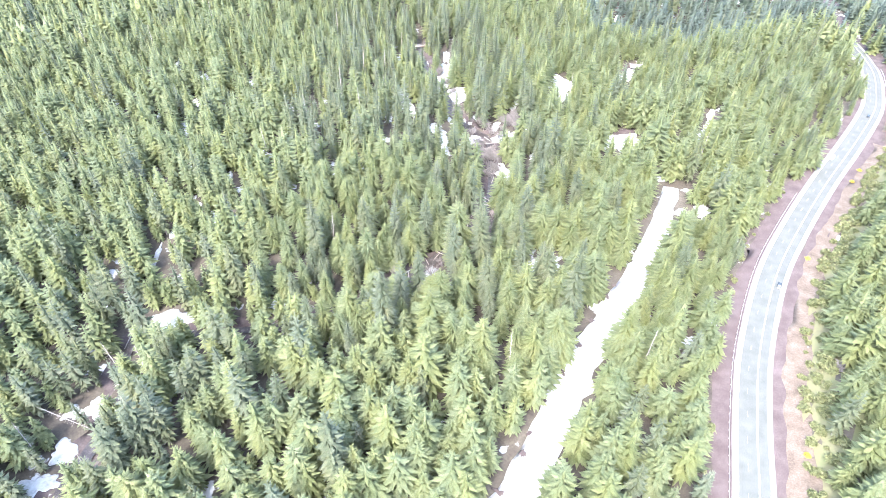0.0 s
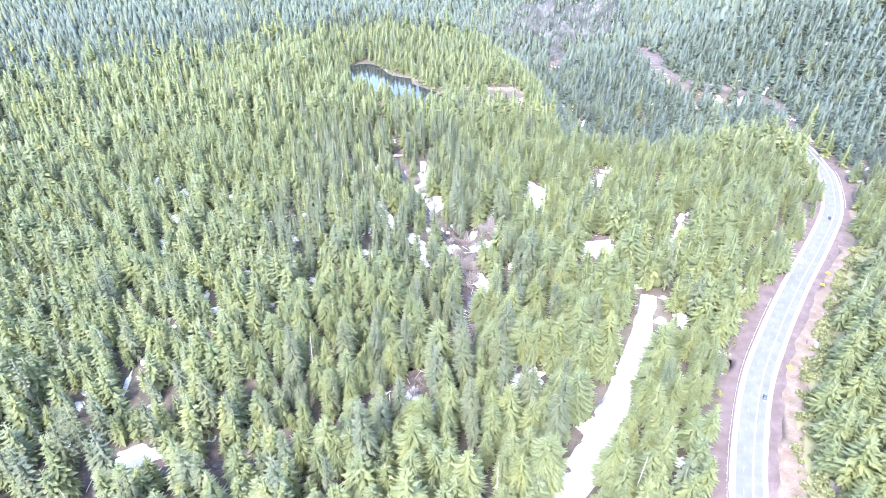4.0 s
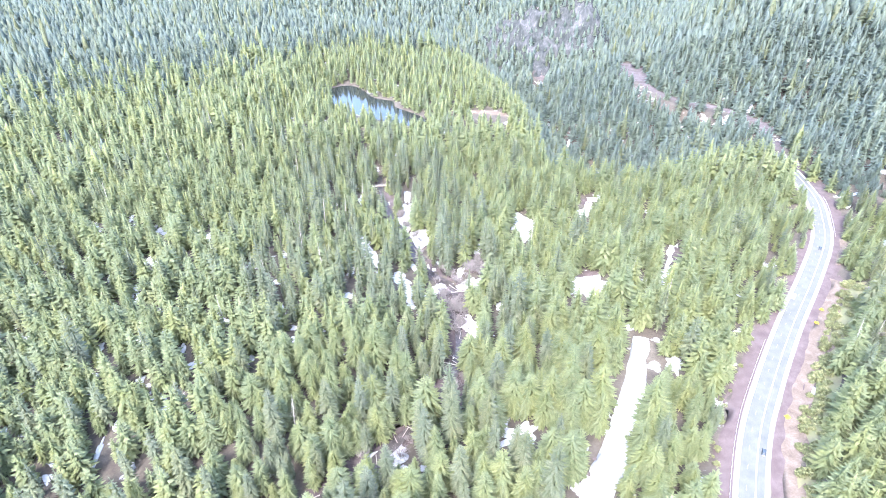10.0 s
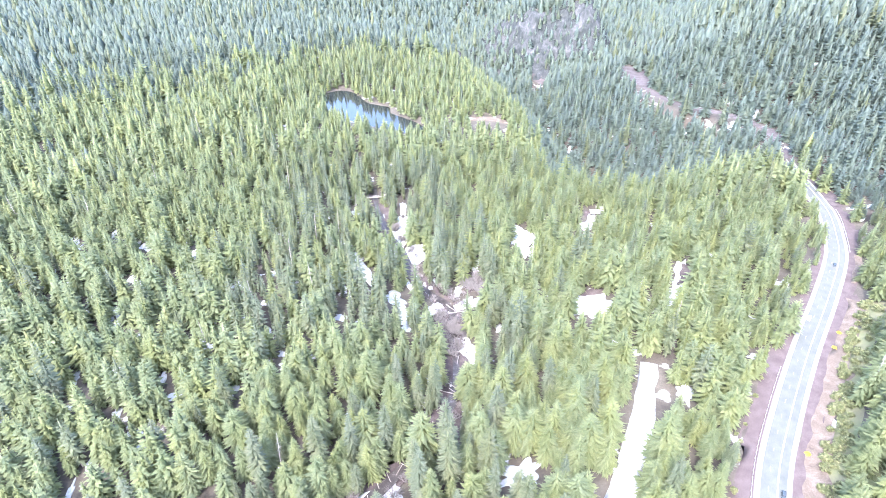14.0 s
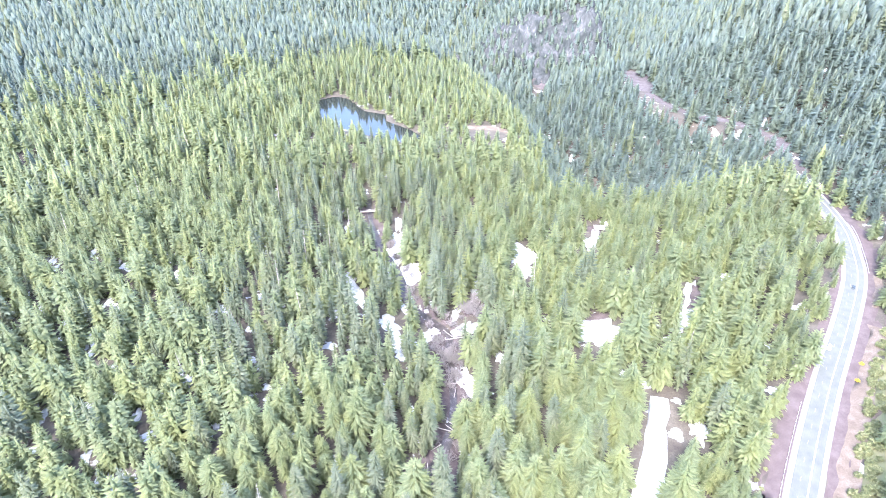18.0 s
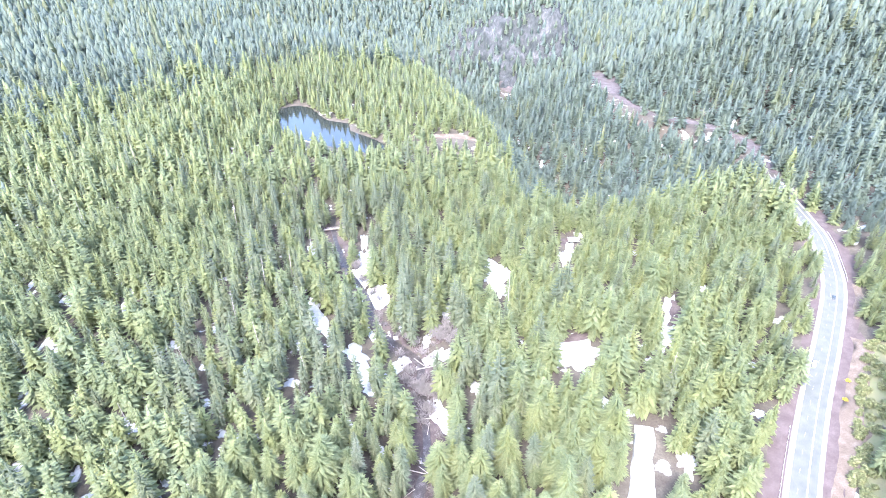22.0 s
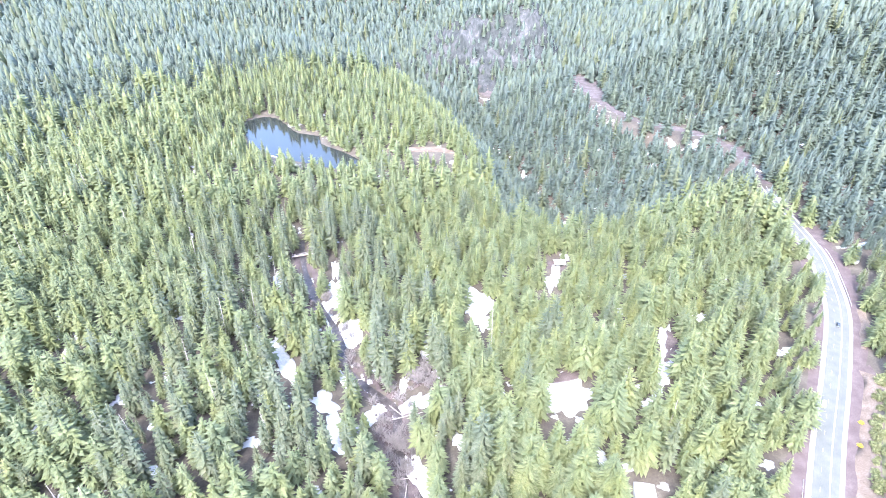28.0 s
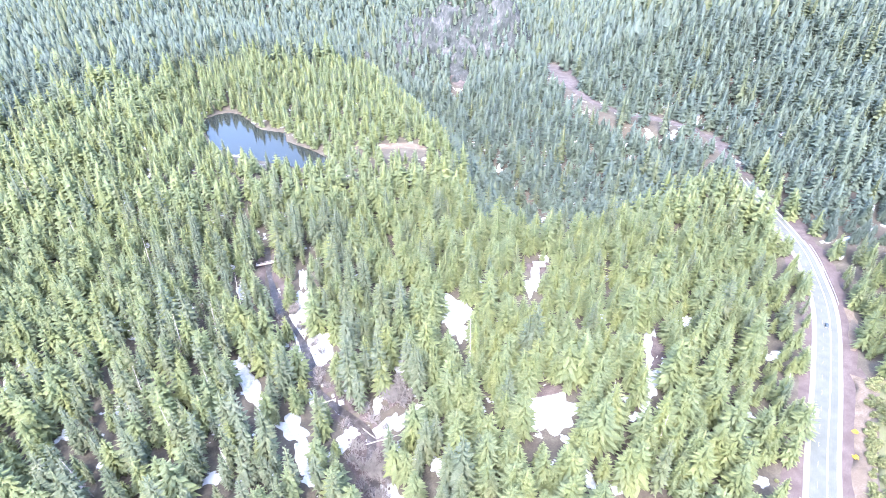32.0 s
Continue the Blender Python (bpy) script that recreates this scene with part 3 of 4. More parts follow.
def stand(spacing, seed, keep):
    """Jittered places of trees in the wedge of country that the flight looks over."""
    rng = np.random.default_rng(seed)
    xs, ys = np.meshgrid(np.arange(-1250, 1500, spacing), np.arange(-110, 1960, spacing))
    x = xs.ravel() + rng.uniform(-0.45, 0.45, xs.size) * spacing
    y = ys.ravel() + rng.uniform(-0.45, 0.45, xs.size) * spacing
    ok = (y > 70) & (x > -(0.72 * y + 118)) & (x < np.maximum(0.92 * y + 62, 190)) & keep(x, y)
    return x[ok], y[ok]


def dist(x, y):
    return np.hypot(x - 15, y - 90)


def west_of_creek(x, y):
    """The close young stand on the far side of the creek."""
    return (to_line(x, y, creek_line)[2] < 0) & (y < 560) | (x < -26) & (y >= 560)


def bench(x, y):
    """The flat shelf of young yellow-green trees round the lake."""
    return (x > -130) & (x < 150) & (y > 600) & (y < 940)


def ragged(x, y):
    return dist(x, y) + 45 * np.sin(x / 58) * np.sin(y / 44 + 1) + 25 * np.sin(x / 21 + y / 17)


xn, yn = stand(8.7, 1, lambda x, y: (dist(x, y) < 330) & ~west_of_creek(x, y))
xm, ym = stand(8.7, 4, lambda x, y: (dist(x, y) >= 330) & ((ragged(x, y) < 640) | bench(x, y)) & ~west_of_creek(x, y))
xw, yw = stand(8.0, 3, lambda x, y: ((ragged(x, y) < 640) | bench(x, y)) & west_of_creek(x, y))
xf, yf = stand(9.4, 2, lambda x, y: (ragged(x, y) >= 640) & ~bench(x, y) & (dist(x, y) < 1250))
xg, yg = stand(12.5, 7, lambda x, y: (dist(x, y) >= 1250) & (dist(x, y) < 1950))
px, py = np.r_[xn, xw, xm, xf, xg], np.r_[yn, yw, ym, yf, yg]
rng = np.random.default_rng(6)
size = rng.normal(1.0, 0.19, len(px)).clip(0.55, 1.42)
size = np.where(rng.random(len(px)) < 0.12, size * 0.55, size)
dr, ar, side = to_line(px, py, road_line)
size = np.where((dr < 34) & (side < 0) & (py < 440), size * 0.72, size)
size = np.where((dr < 70) & (side > 0) & (py < 460), size * 0.8, size)
grown = ease(520, 860, ragged(px, py))
size = np.where((dist(px, py) >= 330) & ~west_of_creek(px, py), size * (0.86 + 0.2 * grown), size)
size = np.where(west_of_creek(px, py), size * (0.84 + 0.16 * grown), size)
size = np.where(bench(px, py), np.minimum(size, 0.95) * 0.8, size)
size = np.where((side > 0) & (dr > 60) & (py > 420), size * 1.12, size)
size = np.where((py > 1040) & (px > 100) & (px < 400) & (steep(px, py) > 0.7), size * 0.72, size)
ok = ~blocked(px, py, size * 28)
px, py, size = px[ok], py[ok], size[ok]
pz = ground(px, py)
sl = steep(px, py)
rng = np.random.default_rng(5)
ok = (sl < 0.8) | (rng.random(len(px)) < np.where(px < 240, 0.9, 0.6)) | (py < 1030) | (px < 110)
px, py, pz, size = px[ok], py[ok], pz[ok], size[ok]
dr, ar, side = to_line(px, py, road_line)
dk, ak, _ = to_line(px, py, creek_line)
dc, ac, _ = to_line(px, py, canyon_line)
rng = np.random.default_rng(6)
u = rng.random(len(px))
kind = np.where(u < 0.92, 0, 1)
west = (px < 45) & (py > 320) & (py < 560) & (px > -115 + 0.1 * (py - 300))
kind = np.where(west & (u < 0.55), 1, kind)
kind = np.where(dk < 40, np.where(u < 0.4, 1, 0), kind)
edge = rng.normal(0, 9, len(px))
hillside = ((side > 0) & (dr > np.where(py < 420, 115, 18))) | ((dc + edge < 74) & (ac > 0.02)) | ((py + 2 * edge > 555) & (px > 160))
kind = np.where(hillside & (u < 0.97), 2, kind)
# far woods take the hill fir, whose needle colour carries the haze
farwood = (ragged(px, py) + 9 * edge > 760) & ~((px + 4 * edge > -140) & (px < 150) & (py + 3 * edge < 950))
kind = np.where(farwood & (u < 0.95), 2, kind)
slim = rng.uniform(0.86, 1.16, len(px)) * np.where(west_of_creek(px, py) & (dist(px, py) < 700), 1.04, np.where(dist(px, py) > 1250, 1.5, np.where(py > 560, 1.18, 1.08)))
spin = rng.uniform(0, 2 * math.pi, len(px))
far = dist(px, py)
order = np.argsort(np.hypot((px - 30) / 1.7, py - 235))   # the stand that the flight passes nearest
young = west_of_creek(px, py)
lod = np.full(len(px), 3)
lod[far < 900] = 2
lod[far < 500] = 1
lod[py < 40] = 2
lod[young & (far < 480)] = 4
NAMES = ["fir", "spruce", "hill_fir"]
single = np.zeros(len(px), bool)
for k in range(3):
    mine = order[kind[order] == k]
    single[mine[:[290, 70, 30][k]]] = True

LABEL = {"fir": "tall yellow-green fir with a full rounded crown", "spruce": "tall slender grey-green spruce draped with lichen", "hill_fir": "pointed dark green fir on the hillside"}
PROTO = {}
for k, name in enumerate(NAMES):
    kk = KINDS[name]
    tv, tt = trunk_mesh(kk["tall"], kk["trunk"])
    tm = fast_mesh("trunk", tv, tt, BARK, True)
    cms = [fast_mesh("crown", v, t, kk["mat"]) for v, t in CROWNS[name, "near"]]
    PROTO[name] = (tm, cms)
for i in np.nonzero(single)[0]:
    name = NAMES[kind[i]]
    tm, cms = PROTO[name]
    root = tagged(new(name + "_tree"), LABEL[name], "tree", "trees of the forest")
    root.empty_display_size = 0.5
    root.matrix_world = Matrix.LocRotScale((px[i], py[i], pz[i]), Euler((rng.normal(0, 0.015), rng.normal(0, 0.015), spin[i])), (size[i] * slim[i], size[i] * slim[i], size[i]))
    for nm, me in (("trunk", tm), ("crown", cms[i % len(cms)])):
        new(nm, me).parent = root


def forest(name, pick, lodname, k, label, trunks):
    """Many trees in one mesh."""
    idx = np.nonzero(pick & (kind == k) & ~single)[0]
    if not len(idx):
        return
    vs, ts, base = [], [], 0
    protos = CROWNS[NAMES[k], lodname]
    for j, (v, t) in enumerate(protos):
        ii = idx[j::len(protos)]
        if not len(ii):
            continue
        c, s = np.cos(spin[ii])[:, None], np.sin(spin[ii])[:, None]
        h = (size[ii] * slim[ii])[:, None]
        x = (v[None, :, 0] * c - v[None, :, 1] * s) * h + px[ii][:, None]
        y = (v[None, :, 0] * s + v[None, :, 1] * c) * h + py[ii][:, None]
        z = v[None, :, 2] * size[ii][:, None] + pz[ii][:, None]
        vs.append(np.stack([x, y, z], -1).reshape(-1, 3))
        ts.append((t[None] + (np.arange(len(ii)) * len(v))[:, None, None] + base).reshape(-1, 3))
        base += len(ii) * len(v)
    tagged(new(name, fast_mesh(name, np.vstack(vs), np.vstack(ts), KINDS[NAMES[k]]["mat"], lodname == "far")), label, "forest", kind="stuff")
    if trunks:
        v, t = trunk_mesh(KINDS[NAMES[k]]["tall"], 0.34, 4, 1)
        x = v[None, :, 0] * size[idx][:, None] + px[idx][:, None]
        y = v[None, :, 1] * size[idx][:, None] + py[idx][:, None]
        z = v[None, :, 2] * size[idx][:, None] + pz[idx][:, None]
        vv = np.stack([x, y, z], -1).reshape(-1, 3)
        tt = (t[None] + (np.arange(len(idx)) * len(v))[:, None, None]).reshape(-1, 3)
        tagged(new("trunks", fast_mesh("trunks", vv, tt, BARK, True)), "brown conifer trunks standing in the forest", "tree trunks", kind="stuff")


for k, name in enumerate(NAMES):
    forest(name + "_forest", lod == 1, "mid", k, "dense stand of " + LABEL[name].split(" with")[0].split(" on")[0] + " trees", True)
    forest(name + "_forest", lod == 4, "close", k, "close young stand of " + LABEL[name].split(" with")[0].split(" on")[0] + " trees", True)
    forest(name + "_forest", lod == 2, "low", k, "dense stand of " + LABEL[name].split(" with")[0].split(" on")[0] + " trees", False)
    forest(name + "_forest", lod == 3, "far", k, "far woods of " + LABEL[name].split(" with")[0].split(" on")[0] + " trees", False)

# ---- snow lying in the open ----
def blob_mesh(name, cx, cy, a, b, turn, mat, thick, seed, segs=44, rings=(1.0, 0.94, 0.7, 0.35)):
    """A patch with a wandering outline, draped on the ground, a little proud of it and sinking at its rim."""
    rng = np.random.default_rng(seed)
    th = np.arange(segs) * 2 * math.pi / segs
    wob = sum(rng.normal(0, 0.17 / k ** 0.45) * np.cos(k * th + rng.uniform(0, 6.28)) for k in range(2, 10)) + 1
    V = []
    for r in rings:
        u, v = a * r * wob * np.cos(th), b * r * wob * np.sin(th)
        x, y = cx + u * math.cos(turn) - v * math.sin(turn), cy + u * math.sin(turn) + v * math.cos(turn)
        V.append(np.c_[x, y, ground(x, y) + (-0.15 if r == 1.0 else thick)])
    V.append(np.array([[cx, cy, height(cx, cy) + thick]]))
    V = np.vstack(V)
    T = []
    for r in range(len(rings) - 1):
        for j in range(segs):
            p, q = r * segs + j, r * segs + (j + 1) % segs
            T += [(p, q, q + segs), (p, q + segs, p + segs)]
    o, last = (len(rings) - 1) * segs, len(V) - 1
    T += [(o + j, o + (j + 1) % segs, last) for j in range(segs)]
    return fast_mesh(name, V, np.array(T), mat, True)


def blob(name, cx, cy, a, b, turn, mat, thick, seed, label, category, group="", kind=""):
    return tagged(new(name, blob_mesh(name, cx, cy, a, b, turn, mat, thick, seed)), label, category, group, kind)


taper = np.interp(np.arange(len(snow_line)) / (len(snow_line) - 1), [0, 0.4, 0.7, 1], [1.0, 0.98, 0.95, 0.6])[:, None]
ribbon("snowy_track", snow_line, np.array([[-8.6, -7.2, -3, 3, 7.2, 8.6]]) * taper, SNOW, [-0.3, 0.3, 0.42, 0.42, 0.3, -0.3], label="straight forest track buried under bright snow", category="snow", jitter=1.7, seed=4)
seed = 100
for key in ("snow_meadow", "creek_snow", "track_snow", "forest_snow"):
    for (cx, cy), (a, b), turn in CLEARINGS[key]:
        seed += 1
        blob("snow_patch", cx, cy, a * 1.05, b * 1.05, turn, SNOW, 0.4, seed, {"snow_meadow": "bright melting snow patch in a forest clearing", "creek_snow": "bright snow patch on the creek bank", "track_snow": "bright snow patch where the buried track ends", "forest_snow": "small snow patch in a gap between firs"}[key], "snow patch", "snow patches", "structure")
for (cx, cy), (a, b), turn in CLEARINGS["bare"]:
    seed += 1
    blob("bare_patch", cx, cy, a, b, turn, SOIL if cy > 600 else EARTH, 0.25, seed, "bare pale soil in a gap of the forest", "bare ground", kind="structure")
# brown thawed earth beside the snow
for cx, cy, a, b, turn in ((131, 371, 16, 3.5, -0.1), (145, 357, 2.5, 10, -0.3), (205, 386, 4, 16, -0.5), (112, 432, 3, 14, 0.3), (26, 416, 13, 4, -0.3), (51, 386, 8, 6, 0.3), (56, 420, 7, 3, 0.2), (60, 404, 4, 5, 0.3), (122, 374, 9, 3, 0.1), (32, 346, 6, 9, 0.1), (196, 372, 3, 6, -0.7), (-120, 190, 14, 4, 0.1), (24, 270, 8, 16, 0.3), (38, 300, 6, 20, 0.1)):
    seed += 1
    blob("earth_patch", cx, cy, a, b, turn, EARTH, 0.5, seed, "reddish thawed earth beside the snow", "bare ground", "thawed patches", "structure")
blob("creek_pool", 51, 387, 8, 3.2, -0.35, CREEKWATER, 0.66, 95, "dark shallow side pool full of drowned twigs", "pool", kind="structure")
rng = np.random.default_rng(21)
for i in range(13):
    k = int((0.12 + 0.055 * i + rng.uniform(-0.015, 0.015)) * (len(snow_line) - 1))
    d = snow_line[min(k + 1, len(snow_line) - 1)] - snow_line[k]
    d /= np.linalg.norm(d)
    p = snow_line[k] + np.array([-d[1], d[0]]) * rng.uniform(5.2, 7.5)
    blob("thawed_spot", p[0], p[1], rng.uniform(1.1, 2.4), rng.uniform(0.8, 1.6), rng.uniform(0, 3), EARTH, 0.52, 300 + i, "dark thawed spot at the edge of the snow", "bare ground", "thawed spots", "structure")

# ---- road furniture ----
length = np.r_[0, np.cumsum(np.linalg.norm(np.diff(road_line, axis=0), axis=1))]


def on_road(s, off):
    """Place and heading at s metres along the road, off metres to its right."""
    x, y = np.interp(s, length, road_line[:, 0]), np.interp(s, length, road_line[:, 1])
    x2, y2 = np.interp(s + 2, length, road_line[:, 0]), np.interp(s + 2, length, road_line[:, 1])
    h = math.atan2(y2 - y, x2 - x)
    return x + off * math.sin(h), y - off * math.cos(h), float(road_height(y)), h


def road_s(y):
    return float(np.interp(y, road_line[:, 1], length)) if y < 640 else 0.0


fine = smooth_line(ROAD, 4)
fine = fine[fine[:, 1] < 558]
fz = road_height(fine[:, 1])
for off, wide in ((1.4, 0.1), (1.75, 0.1), (-5.75, 0.13), (5.55, 0.13)):
    ob = ribbon("line", fine, [off - wide, off + wide], PAINT, 0.268, kind="", follow=fz)
    ob.name, ob.parent = "painted_line", road
    del_keys = [k for k in ("kind", "category", "label") if k in ob]
    for k in del_keys:
        del ob[k]
bm = bmesh.new()
box(bm, (0, 0, 0.268), (2.8, 0.09, 0.012))
dash_mesh = bpy.data.meshes.new("lane_dash")
bm.to_mesh(dash_mesh)
bm.free()
dash_mesh.materials.append(PAINT)
for s in np.arange(20, road_s(520), 12.2):
    x, y, z, h = on_road(s, -2.2)
    ob = new("lane_dash", dash_mesh)
    ob.parent = road
    ob.matrix_world = pose(x, y, z, 0, 0, math.degrees(h))


def guardrail(y0, y1, off, label):
    root = tagged(new("guardrail"), label, "guardrail")
    s0, s1 = road_s(y0), road_s(y1)
    x0, y0_, z0, h0 = on_road((s0 + s1) / 2, off)
    root.matrix_world = pose(x0, y0_, height(x0, y0_))
    inv = root.matrix_world.inverted()
    steps = np.arange(s0, s1, 2.0)
    prof = [(0.0, 0.86), (0.08, 0.80), (0.0, 0.72), (0.08, 0.64), (0.0, 0.56), (-0.03, 0.56), (-0.03, 0.86)]
    V, F = [], []
    for i, s in enumerate(steps):
        for dx, dz in prof:
            x, y, z, h = on_road(s, off + (dx if off < 0 else -dx))
            V.append(inv @ Vector((x, y, z + dz + 0.1)))
    m = len(prof)
    for i in range(len(steps) - 1):
        for j in range(m):
            a, b = i * m + j, i * m + (j + 1) % m
            F.append((a, b, b + m, a + m))
    mesh_object("rail", V, F, STEEL, root)
    bm = bmesh.new()
    box(bm, (0, 0, 0.1), (0.15, 0.2, 1.8), bevel=0.02)
    pm = bpy.data.meshes.new("post")
    bm.to_mesh(pm)
    bm.free()
    pm.materials.append(PLANK)
    for s in np.arange(s0, s1, 3.8):
        x, y, z, h = on_road(s, off + (-0.16 if off < 0 else 0.16))
        p = new("post", pm)
        p.parent = root
        p.matrix_local = inv @ pose(x, y, z, 0, 0, math.degrees(h))


guardrail(40, 276, -9.0, "long galvanised guardrail on wooden posts along the verge")
guardrail(392, 452, 8.2, "weathered guardrail round the outer bend of the road")


def car(s, off, mat, label, back, tall=1.5, long=4.6, van=False):
    x, y, z, h = on_road(s, off)
    root = tagged(new("car"), label, "car", "cars on the highway")
    root.matrix_world = pose(x, y, z + 0.27, 0, 0, math.degrees(h) + (180 if back else 0))
    w = 1.85
    bm = bmesh.new()
    box(bm, (0, 0, 0.62), (long, w, 0.62), bevel=0.16)
    part("body", bm, mat, root)
    bm = bmesh.new()
    cl = long * (0.78 if van else 0.56)
    box(bm, (-0.25 if not van else -0.35, 0, 0.9 + (tall - 0.9) / 2), (cl, w * 0.88, tall - 0.85))
    for v in bm.verts:
        if v.co.z > 1.1:
            v.co.x = (v.co.x + 0.25) * (0.78 if not van else 0.92) - 0.25
            v.co.y *= 0.84
    bmesh.ops.bevel(bm, geom=bm.edges[:], offset=0.08, segments=2, affect="EDGES")
    cabin = part("cabin", bm, mat, root)
    for nm, px_, sx in (("windscreen", cl * 0.36 - 0.1, 0.5), ("rear_window", -cl * 0.45 - 0.25, 0.35)):
        bm = bmesh.new()
        box(bm, (px_, 0, tall - 0.27), (sx, w * 0.72, 0.34), bevel=0.04)
        part(nm, bm, CARGLASS, root)
    for sy in (-1, 1):
        bm = bmesh.new()
        box(bm, (-0.3, sy * w * 0.4, tall - 0.3), (cl * 0.62, 0.1, 0.3), bevel=0.03)
        part("side_window", bm, CARGLASS, root)
        for sx in (-1, 1):
            bm = bmesh.new()
            stick(bm, (sx * long * 0.31, sy * 0.72, 0.33), (sx * long * 0.31, sy * 0.95, 0.33), 0.33, 0.33, 14)
            wheel = part("wheel", bm, RUBBER, root)
            bm = bmesh.new()
            stick(bm, (sx * long * 0.31, sy * 0.94, 0.33), (sx * long * 0.31, sy * 0.965, 0.33), 0.2, 0.18, 10)
            part("rim", bm, STEEL, wheel)
    for sy in (-0.62, 0.62):
        for nm, sx, mt in (("headlight", long / 2 - 0.03, STEEL), ("tail_light", -long / 2 + 0.03, TIMBER)):
            bm = bmesh.new()
            box(bm, (sx, sy, 0.72), (0.08, 0.34, 0.14), bevel=0.02)
            part(nm, bm, mt, root)


car(road_s(206), 4.0, DARKCAR, "dark grey car driving along the highway", True, 1.55)
car(road_s(316), -4.2, WHITECAR, "white van driving up the highway", False, 2.0, 5.2, True)
car(road_s(372), -0.4, DARKCAR, "dark car coming round the bend of the highway", False, 1.5)


# ---- shrubs ----
def shrub_mesh(name, rng, r, tall, n, mat, leaf):
    V, T = [], []
    for i in range(n):
        a, e = rng.uniform(0, 6.28), math.asin(rng.uniform(0.0, 1) ** 0.7)
        q = rng.uniform(0.6, 1.05)
        c = np.array([r * q * math.cos(a) * math.cos(e), r * q * math.sin(a) * math.cos(e), 0.15 + tall * q * math.sin(e)])
        o = rng.normal(0, 1, (3, 3)) * leaf * np.array([1, 1, 0.6])
        k = len(V)
        V += [c + o[0], c + o[1], c + o[2], c - o[0] * 0.7]
        T += [(k, k + 1, k + 2), (k, k + 2, k + 3)]
    return fast_mesh(name, np.array(V), np.array(T), mat)


def twig_mesh(rng, r, tall, stems):
    """Bare many-stemmed alder: stems that fork into thin twigs."""
    bm = bmesh.new()
    for i in range(stems):
        a = rng.uniform(0, 6.28)
        lean = rng.uniform(0.15, 0.9)
        p = Vector((rng.uniform(-0.4, 0.4), rng.uniform(-0.4, 0.4), -0.3))
        d = Vector((math.cos(a) * lean * r / tall * 1.4, math.sin(a) * lean * r / tall * 1.4, 1)).normalized()
        q = p + d * tall * rng.uniform(0.45, 0.6)
        stick(bm, p, q, 0.15, 0.1, 3)
        for k in range(5):
            dd = (d + Vector(rng.normal(0, 0.42, 3))).normalized()
            e = q + dd * tall * rng.uniform(0.3, 0.5)
            stick(bm, p.lerp(q, rng.uniform(0.5, 1)), e, 0.09, 0.04, 3)
            for _ in range(3):
                stick(bm, q.lerp(e, rng.uniform(0.3, 0.9)), e + Vector(rng.normal(0, 0.13 * tall, 3)), 0.06, 0.03, 3)
    me = bpy.data.meshes.new("branchwork")
    bm.to_mesh(me)
    bm.free()
    me.materials.append(TWIG)
    return me


rng = np.random.default_rng(31)
leafy = [shrub_mesh("foliage", rng, 1.0, 1.1, 150, BUSH, 0.2) for _ in range(4)]
gold = [shrub_mesh("foliage", rng, 1.0, 1.1, 120, GOLD, 0.2) for _ in range(2)]
bm = bmesh.new()
for a in range(4):
    stick(bm, (0, 0, -0.2), (0.5 * math.cos(a * 1.6), 0.5 * math.sin(a * 1.6), 0.7), 0.05, 0.02, 4)
stem_mesh = bpy.data.meshes.new("stems")
bm.to_mesh(stem_mesh)
bm.free()
stem_mesh.materials.append(BARK)


def bush(x, y, r, tall, meshes, label, group):
    root = tagged(new("bush"), label, "bush", group)
    root.matrix_world = Matrix.LocRotScale((x, y, height(x, y)), Euler((0, 0, rng.uniform(0, 6))), (r, r, tall))
    new("foliage", meshes[rng.integers(len(meshes))]).parent = root
    new("stems", stem_mesh).parent = root


for _ in range(290):
    s = rng.uniform(road_s(70), road_s(345))
    x, y, z, h = on_road(s, 18 + abs(rng.normal(0, 9)))
    r = rng.uniform(1.0, 2.9)
    bush(x, y, r, r * rng.uniform(0.7, 1.1), leafy, "yellow-green bush on the dry roadside bank", "roadside bushes")
for _ in range(36):
    s = rng.uniform(road_s(70), road_s(280))
    x, y, z, h = on_road(s, -15.5 - abs(rng.normal(0, 1.6)))
    r = rng.uniform(0.8, 1.7)
    bush(x, y, r, r, leafy, "low green bush on the cinder verge", "verge bushes")
for x, y in ((251, 293), (192, 224), (262, 305), (140, 113)):
    bush(x, y, 1.3, 1.2, gold, "bright golden-yellow bush on the verge", "golden bushes")

alders = [twig_mesh(rng, 3.6, 6.5, 9) for _ in range(3)]
for k in range(120):
    t = rng.uniform(0.40, 0.93)
    i = int(t * (len(creek_line) - 2))
    d = creek_line[i + 1] - creek_line[i]
    d /= np.linalg.norm(d)
    off = rng.choice([-1, 1]) * rng.uniform(3.2, 9)
    x, y = creek_line[i] + np.array([d[1], -d[0]]) * off
    if k % 5 == 0:
        x, y = 51 + rng.normal(0, 5), 385 + rng.normal(0, 4)
    elif k % 5 == 1:
        x, y = 32 + rng.normal(0, 3.5), 340 + rng.normal(0, 9)
    q = rng.uniform(0.6, 1.25)
    root = tagged(new("bare_alder"), "leafless grey-pink alder shrub by the creek", "shrub", "bare alders by the creek")
    root.matrix_world = Matrix.LocRotScale((x, y, height(x, y)), Euler((0, 0, rng.uniform(0, 6))), (q, q, q))
    new("branchwork", alders[k % 3]).parent = root

